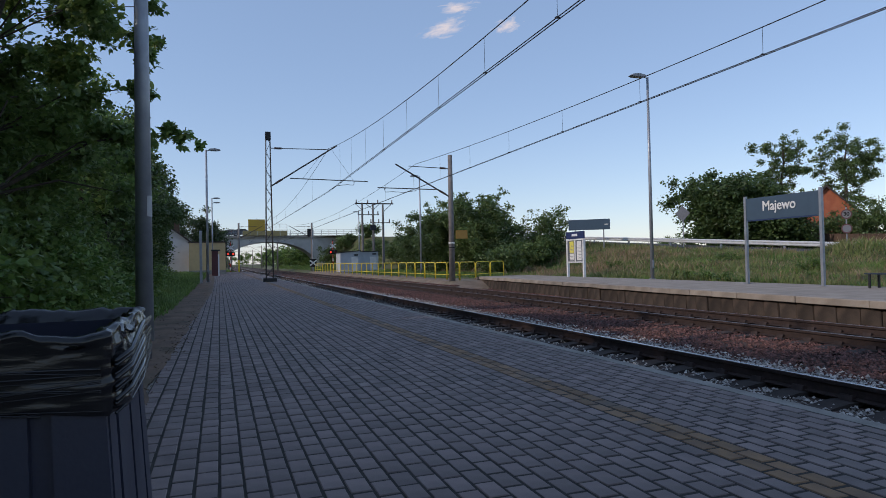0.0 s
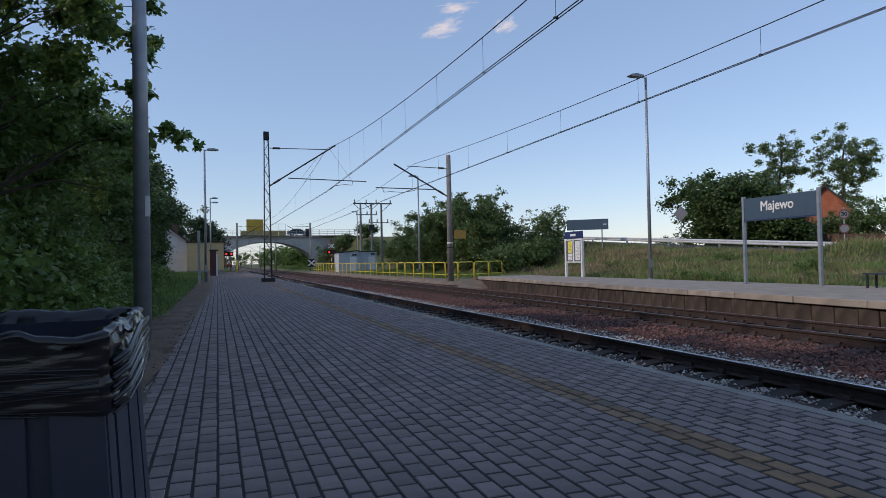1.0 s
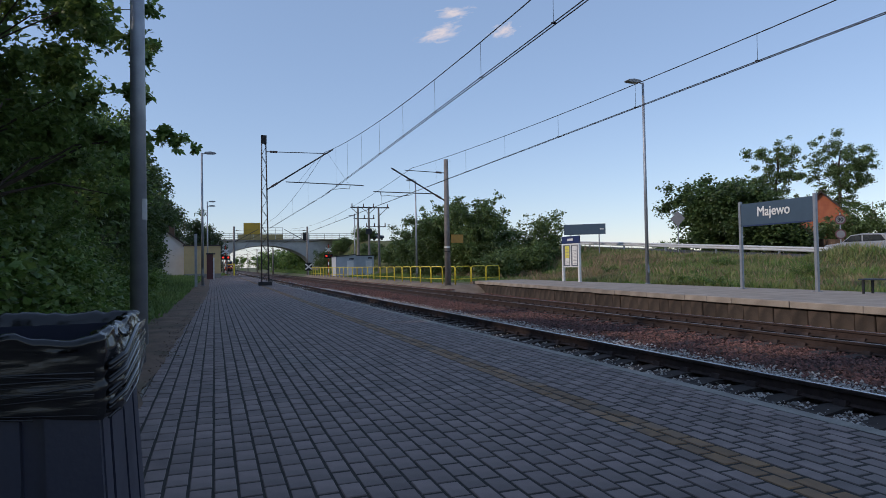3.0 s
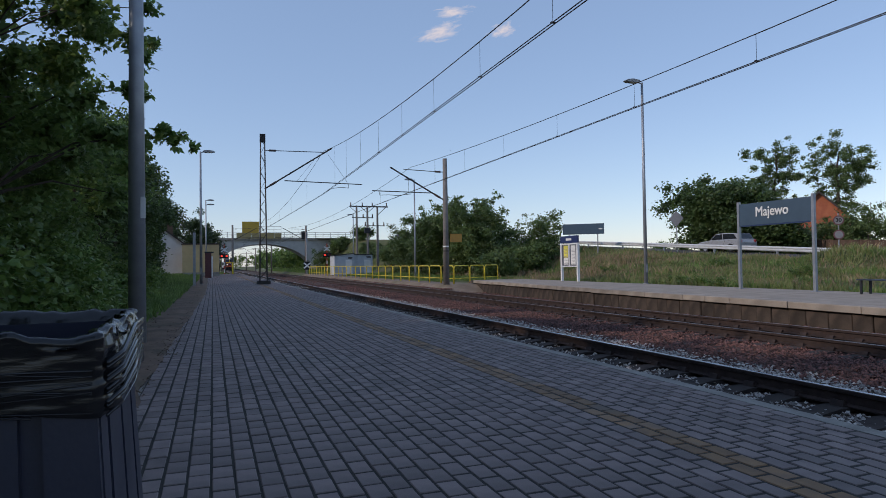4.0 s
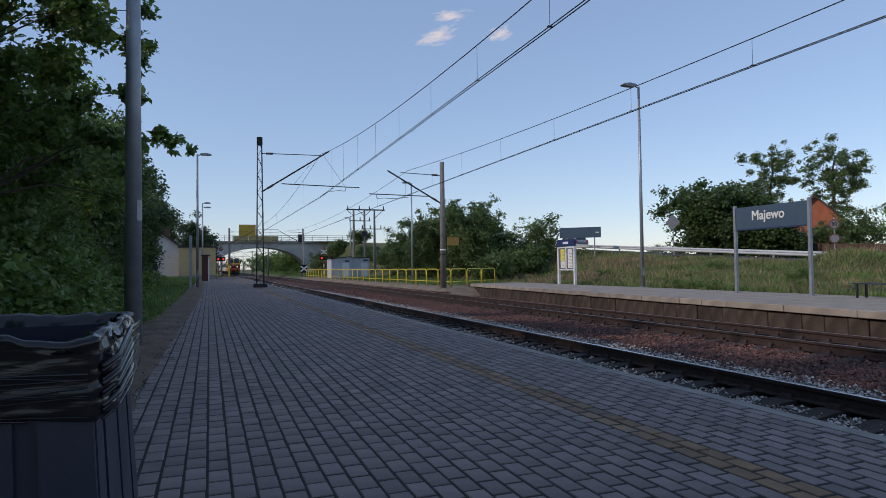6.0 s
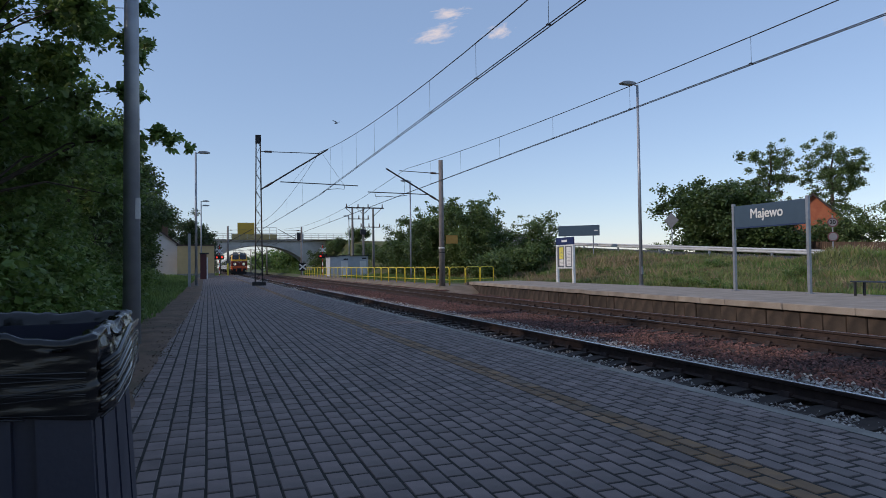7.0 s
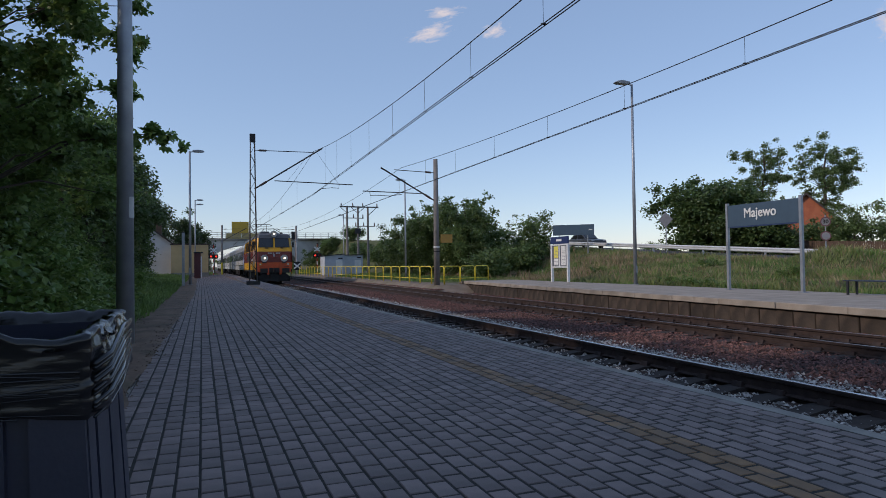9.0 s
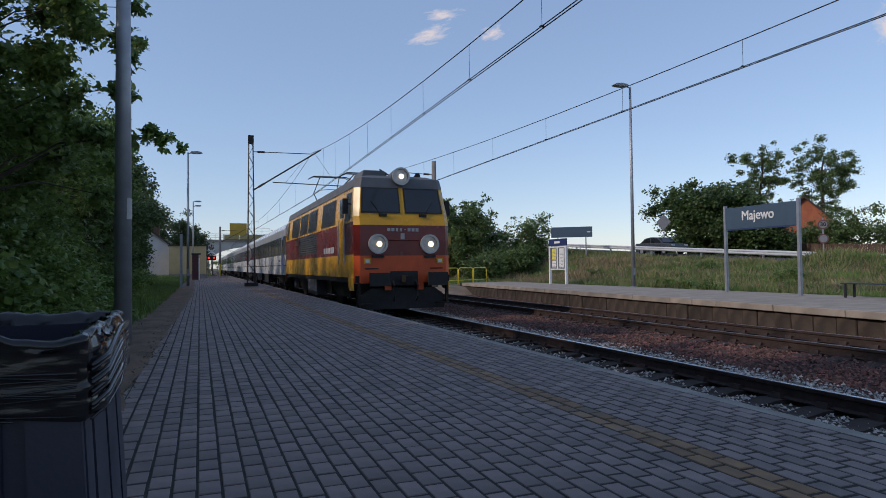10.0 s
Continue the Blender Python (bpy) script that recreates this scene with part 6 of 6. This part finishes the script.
    for a, b, h in ((2.2, 3.2, 0.2), (6.4, 8.4, 0.28), (8.8, 9.9, 0.22), (13.2, 14.0, 0.18)):
        part("roof_box", box(-0.6, 0.6, a, b, 4.1, 4.14 + h), "t_roof", lo, bevel=0.04)
    # housing behind the cab, bus bars on insulators, gutters
    part("roof_housing", prism([(-1.1, 4.1), (-0.3, 4.1), (-0.36, 4.36), (-1.02, 4.36)], "y", 0.75, 2.0), "t_roof", lo, "dark grey roof housing", bevel=0.03)
    for y in (3.4, 6.0, 8.6, 10.2, 13.0):
        part("roof_insulator", tube((0.45, y, 4.1), (0.45, y, 4.4), 0.06, 0.045, 8), "insul", lo)
    part("bus_bar", path_tube([(0.45, 3.4, 4.41), (0.45, 6.0, 4.42), (0.45, 8.6, 4.42), (0.45, 13.0, 4.41)], 0.02, 6), "black", lo)
    for sx in (-1, 1):
        part("gutter", tube((sx * 1.4, 0.6, 3.79), (sx * 1.4, L - 0.6, 3.79), 0.022, n=6), "t_band", lo)
    part("roof_cable", tube((-0.4, 2.0, 4.32), (-0.4, 13.5, 4.32), 0.02, n=5), "black", lo)
    return lo




def coach():
    L, W = 26.0, 1.41
    c = thing("passenger_coach", (5.6, 420, RAIL), "white and grey passenger coach with a dark window band", "railway coach", "coaches of the train")

    def lv(zs):
        return [(z, W if z < 3.2 else W - 0.1 * (z - 3.2), 0.0, L) for z in zs]

    for name, zs, mt, lab in (("skirt", [1.02, 1.5], "t_white", ""), ("trim_line", [1.5, 1.56], "t_band", "thin dark stripe"), ("lower_side", [1.56, 2.1], "t_white", "white lower side"),
                              ("window_band", [2.1, 3.1], "t_band", "dark grey window band"), ("upper_side", [3.1, 3.5], "t_grey", "grey upper side")):
        s = shell_band(lv(zs), 0.08)
        for k, bm in s.items():
            part(name, bm, mt, c, lab)
            lab = ""
    bm = prism([(-W + 0.03, 3.5), (W - 0.03, 3.5), (W - 0.12, 3.72), (W - 0.45, 3.93), (0.5, 4.03), (-0.5, 4.03), (-W + 0.45, 3.93), (-W + 0.12, 3.72)], "y", 0.02, L - 0.02)
    part("roof", bm, "t_white", c, "pale rounded roof")
    for sx in (-1, 1):
        for k in range(11):
            y = 3.0 + k * 1.85
            part("window", box(sx * W - 0.008, sx * W + 0.008, y, y + 1.35, 2.18, 3.02), "t_cwin", c)
        for y in (0.55, L - 1.35):
            d = part("door", box(sx * W - 0.012, sx * W + 0.012, y, y + 0.8, 1.15, 3.15), "t_blue" if y < 1 else "t_white", c, "pale blue door")
            part("door_window", box(sx * W - 0.016, sx * W + 0.016, y + 0.2, y + 0.6, 2.2, 2.95), "t_glass", d)
            part("step", box(sx * W - 0.25, sx * W, y, y + 0.8, 0.55, 0.6), "t_under", d)
        part("number_bar", box(sx * W - 0.004, sx * W + 0.006, 2.0, 2.9, 1.75, 1.85), "t_band", c)
        part("equipment_box", box(sx * 1.2 - 0.2, sx * 1.2 + 0.2, 8.6, 11.5, 0.45, 1.0), "t_under", c, bevel=0.03)
        part("equipment_box", box(sx * 1.2 - 0.2, sx * 1.2 + 0.2, 13.4, 17.0, 0.5, 1.0), "t_under", c, bevel=0.03)
    part("underframe", box(-1.1, 1.1, 0.2, L - 0.2, 0.75, 1.03), "t_under", c)
    part("gangway", box(-0.55, 0.55, -0.28, 0.0, 1.1, 3.4), "black", c, bevel=0.05)
    part("gangway", box(-0.55, 0.55, L, L + 0.28, 1.1, 3.4), "black", c, bevel=0.05)
    bogie(c, 3.4, 1.25, 0.46)
    bogie(c, L - 3.4, 1.25, 0.46)
    return c


loco = locomotive()
coaches = [coach()]
for k in range(1, 5):
    coaches.append(copy_thing(coaches[0], pose(5.6, 420 + 26.6 * k, RAIL)))


# ---- cars ----
def car(name, paint, label, estate=True):
    """A car that faces +y, its base at the middle."""
    c = thing(name, (37, -80, 0.3), label, "car")
    low = [(-2.2, 0.3), (2.15, 0.3), (2.22, 0.6), (2.1, 0.82), (1.05, 0.95), (-2.15, 0.98), (-2.25, 0.7)]
    part("body", prism(low, "x", -0.88, 0.88), paint, c, bevel=0.06)
    cab = [(1.05, 0.95), (0.4, 1.42), (-0.4, 1.5), (-1.75, 1.44), (-2.1, 0.97)] if estate else [(1.05, 0.95), (0.4, 1.4), (-0.4, 1.46), (-1.1, 1.38), (-1.8, 0.97)]
    part("cabin", prism(cab, "x", -0.72, 0.72), paint, c, bevel=0.05)
    glass = [(0.9, 0.99), (0.38, 1.36), (-0.4, 1.42), (-1.55, 1.37), (-1.85, 1.01)] if estate else [(0.9, 0.99), (0.38, 1.34), (-0.4, 1.39), (-1.0, 1.33), (-1.55, 1.0)]
    for s in (-1, 1):
        part("side_window", prism(glass, "x", s * 0.726 - 0.006, s * 0.726 + 0.006), "darkglass", c)
        part("pillar", box(s * 0.735 - 0.006, s * 0.735 + 0.006, -0.42, -0.34, 0.97, 1.45), paint, c)
        part("headlight", box(s * 0.65 - 0.16, s * 0.65 + 0.16, 2.1, 2.17, 0.62, 0.78), "lampglass", c)
        part("tail_light", box(s * 0.7 - 0.1, s * 0.7 + 0.1, -2.25, -2.16, 0.7, 0.92), "red", c)
        for y in (-1.35, 1.35):
            w = part("wheel", tube((s * 0.7, y, 0.32), (s * 0.9, y, 0.32), 0.32, n=18), "black", c)
            part("rim", tube((s * 0.9, y, 0.32), (s * 0.905, y, 0.32), 0.2, n=14), "galv", w)
    front = prism([(1.02, 0.985), (0.43, 1.4), (0.45, 1.42), (1.06, 0.99)], "x", -0.62, 0.62)
    part("windscreen", front, "darkglass", c)
    back = [(-1.8, 1.4), (-2.08, 1.03), (-2.11, 1.03), (-1.83, 1.42)] if estate else [(-1.16, 1.34), (-1.72, 1.02), (-1.75, 1.04), (-1.18, 1.37)]
    part("rear_window", prism(back, "x", -0.6, 0.6), "darkglass", c)
    return c


M["silver"] = mat("silver_car_paint", (0.36, 0.37, 0.39), (0.32, 0.33, 0.35), 0.3, 0.3, bump=0.01)
M["darkcar"] = mat("dark_grey_car_paint", (0.07, 0.08, 0.09), (0.06, 0.07, 0.08), 0.3, 0.2, bump=0.01)
car_up = car("silver_estate_car", "silver", "silver estate car driving up the road to the bridge")
car_down = car("grey_hatchback_car", "darkcar", "dark grey hatchback car driving down the road", estate=False)
car_bridge = car("dark_van_car", "darkcar", "dark car crossing the bridge")


def bird():
    b = thing("bird", (8.4, 43, 10.9), "small dark bird flying over the station", "bird")
    body = bmesh.new()
    bmesh.ops.create_uvsphere(body, u_segments=10, v_segments=8, radius=0.5)
    bmesh.ops.scale(body, verts=body.verts, vec=(0.09, 0.28, 0.08))
    part("body", body, "black", b)
    part("tail", prism([(-0.03, 0.1), (0.03, 0.1), (0.06, 0.3), (-0.06, 0.3)], "z", -0.005, 0.005), "black", b)
    for s in (-1, 1):
        w = prism([(0, -0.08), (s * 0.16, -0.1), (s * 0.36, 0.06), (s * 0.15, 0.05), (0, 0.06)], "z", -0.004, 0.004)
        bmesh.ops.rotate(w, verts=w.verts, cent=(0, 0, 0), matrix=Matrix.Rotation(radians(-s * 28), 3, "Y"))
        part("wing", w, "black", b)
    return b


swift = bird()


# ---- small fair-weather clouds, far off ----
def cloud_mat():
    m = bpy.data.materials.new("thin_cloud")
    m.use_nodes = True
    n, l = m.node_tree.nodes, m.node_tree.links
    n.remove(n["Principled BSDF"])
    tc = n.new("ShaderNodeTexCoord")
    ns = n.new("ShaderNodeTexNoise")
    ns.inputs["Scale"].default_value, ns.inputs["Detail"].default_value, ns.inputs["Roughness"].default_value = 2.6, 8, 0.62
    ns.inputs["Distortion"].default_value = 0.6
    oi = n.new("ShaderNodeObjectInfo")
    ad = n.new("ShaderNodeVectorMath")
    ad.operation = "ADD"
    sc = n.new("ShaderNodeVectorMath")
    sc.operation = "SCALE"
    sc.inputs[0].default_value = (7.0, 3.0, 5.0)
    l.new(oi.outputs["Random"], sc.inputs["Scale"])
    l.new(tc.outputs["Object"], ad.inputs[0])
    l.new(sc.outputs[0], ad.inputs[1])
    l.new(ad.outputs[0], ns.inputs["Vector"])
    ln = n.new("ShaderNodeVectorMath")
    ln.operation = "LENGTH"
    l.new(tc.outputs["Object"], ln.inputs[0])
    fall = n.new("ShaderNodeMapRange")
    fall.inputs["From Min"].default_value, fall.inputs["From Max"].default_value = 0.1, 1.0
    fall.inputs["To Min"].default_value, fall.inputs["To Max"].default_value = 0.3, -0.35
    l.new(ln.outputs["Value"], fall.inputs["Value"])
    su = n.new("ShaderNodeMath")
    l.new(ns.outputs["Fac"], su.inputs[0])
    l.new(fall.outputs["Result"], su.inputs[1])
    al = n.new("ShaderNodeMapRange")
    al.inputs["From Min"].default_value, al.inputs["From Max"].default_value = 0.48, 0.85
    al.inputs["To Max"].default_value = 0.85
    l.new(su.outputs[0], al.inputs["Value"])
    em = n.new("ShaderNodeEmission")
    em.inputs["Color"].default_value, em.inputs["Strength"].default_value = (0.86, 0.82, 0.84, 1), 0.85
    tr = n.new("ShaderNodeBsdfTransparent")
    mx = n.new("ShaderNodeMixShader")
    l.new(al.outputs["Result"], mx.inputs["Fac"])
    l.new(tr.outputs[0], mx.inputs[1])
    l.new(em.outputs[0], mx.inputs[2])
    l.new(mx.outputs[0], n["Material Output"].inputs["Surface"])
    return m


M["cloud"] = cloud_mat()
for place, w, h, lean in (((482, 1322, 520), 88, 38, 12), ((503, 1298, 559), 84, 24, 6), ((610, 1270, 520), 62, 30, 15), ((1200, 790, 435), 52, 70, 30)):
    bm = bmesh.new()
    bmesh.ops.create_grid(bm, x_segments=6, y_segments=6, size=1.0)
    ob = part("cloud", bm, "cloud")
    ob.matrix_world = look(place, (0, 0, 1)) @ pose(0, 0, 0, 0, 180, -lean) @ Matrix.Diagonal((w, h, 1, 1))
    ob.visible_shadow = False
    tagged(ob, "small ragged white fair-weather cloud", "cloud", "clouds", "structure")


# ---- nearest paving blocks, one by one ----
def paver_mesh():
    bm = box(-0.0492, 0.0492, -0.086, 0.086, -0.03, 0.0)
    top = [e for e in bm.edges if all(v.co.z > -0.01 for v in e.verts)]
    bmesh.ops.bevel(bm, geom=top, offset=0.004, segments=1, affect="EDGES")
    return bm


rng = np.random.default_rng(77)
near_grey.sort(key=lambda p: (p[0] - 0.9) ** 2 + (p[1] - 3.1) ** 2)
M["paver_single"] = mat("grey_paver_single", (0.226, 0.17, 0.156), (0.15, 0.115, 0.108), 0.73, scale=5, fine=160, bump=0.35, spec=0.5, var=0.2, stain=(0.15, 0.13, 0.12), stain_amount=0.3)
first_block = part("paving_block", paver_mesh(), "paver_single", platform)
for k, (x, y) in enumerate(near_grey[:290]):
    q = first_block if k == 0 else new("paving_block", first_block.data)
    q.parent, q.location, q.rotation_euler = platform, (x, y, rng.uniform(-0.002, 0.002)), (rng.normal(0, 0.006), rng.normal(0, 0.008), 0)


# ---- what moves ----
def road_spot(s, side):
    """A place on the road, s metres past y = 0 along it; side: metres to the right of the way up."""
    pts = [(37.0, -400.0)] + ROAD[1:]
    s += 400.0
    for (ax, ay), (bx, by) in zip(pts, pts[1:]):
        L = math.hypot(bx - ax, by - ay)
        if s <= L or (bx, by) == pts[-1]:
            ux, uy = (bx - ax) / L, (by - ay) / L
            x, y = ax + ux * s + uy * side, ay + uy * s - ux * side
            return x, y, float(road_z(min(ay + uy * s, 134.0))) + 0.05, math.degrees(math.atan2(-ux, uy))
        s -= L


def motions():
    times = [0.5 * i for i in range(21)]
    for k, v in enumerate([loco] + coaches):
        off = 0.0 if k == 0 else 16.7 + 26.6 * (k - 1)
        walk(v, [(t, pose(5.66, 17.95 + 36.5 * (10 - t) + off, RAIL)) for t in times])
    for v, fn, side, turn in ((car_up, lambda t: 37.8 + 11.4 * (t - 3.8), 1.9, 0), (car_down, lambda t: 53.4 - 11.2 * (t - 9.0), -1.5, 180), (car_bridge, lambda t: 157.0 + 13.0 * t, 1.4, 0)):
        rows = []
        for t in times:
            x, y, z, a = road_spot(fn(t), side)
            rows.append((t, pose(x, y, z, 0, 0, a + turn)))
        walk(v, rows)
    walk(swift, [(t, pose(x, y, z, 0, 8 * math.sin(9 * t), 20)) for t, x, y, z in (
        (0, 150, 420, 60), (6.0, 24, 75, 18), (6.6, 12.5, 52, 13), (7.0, 8.36, 43.11, 10.88), (7.2, 6.54, 38.54, 9.51), (7.4, 4.71, 33.88, 8.45), (7.6, 2.3, 29.2, 7.5),
        (7.8, -0.19, 25.31, 6.97), (8.0, -2.1, 21.3, 6.6), (8.6, -9, 10, 7.5), (10, -30, -20, 12))])


motions()
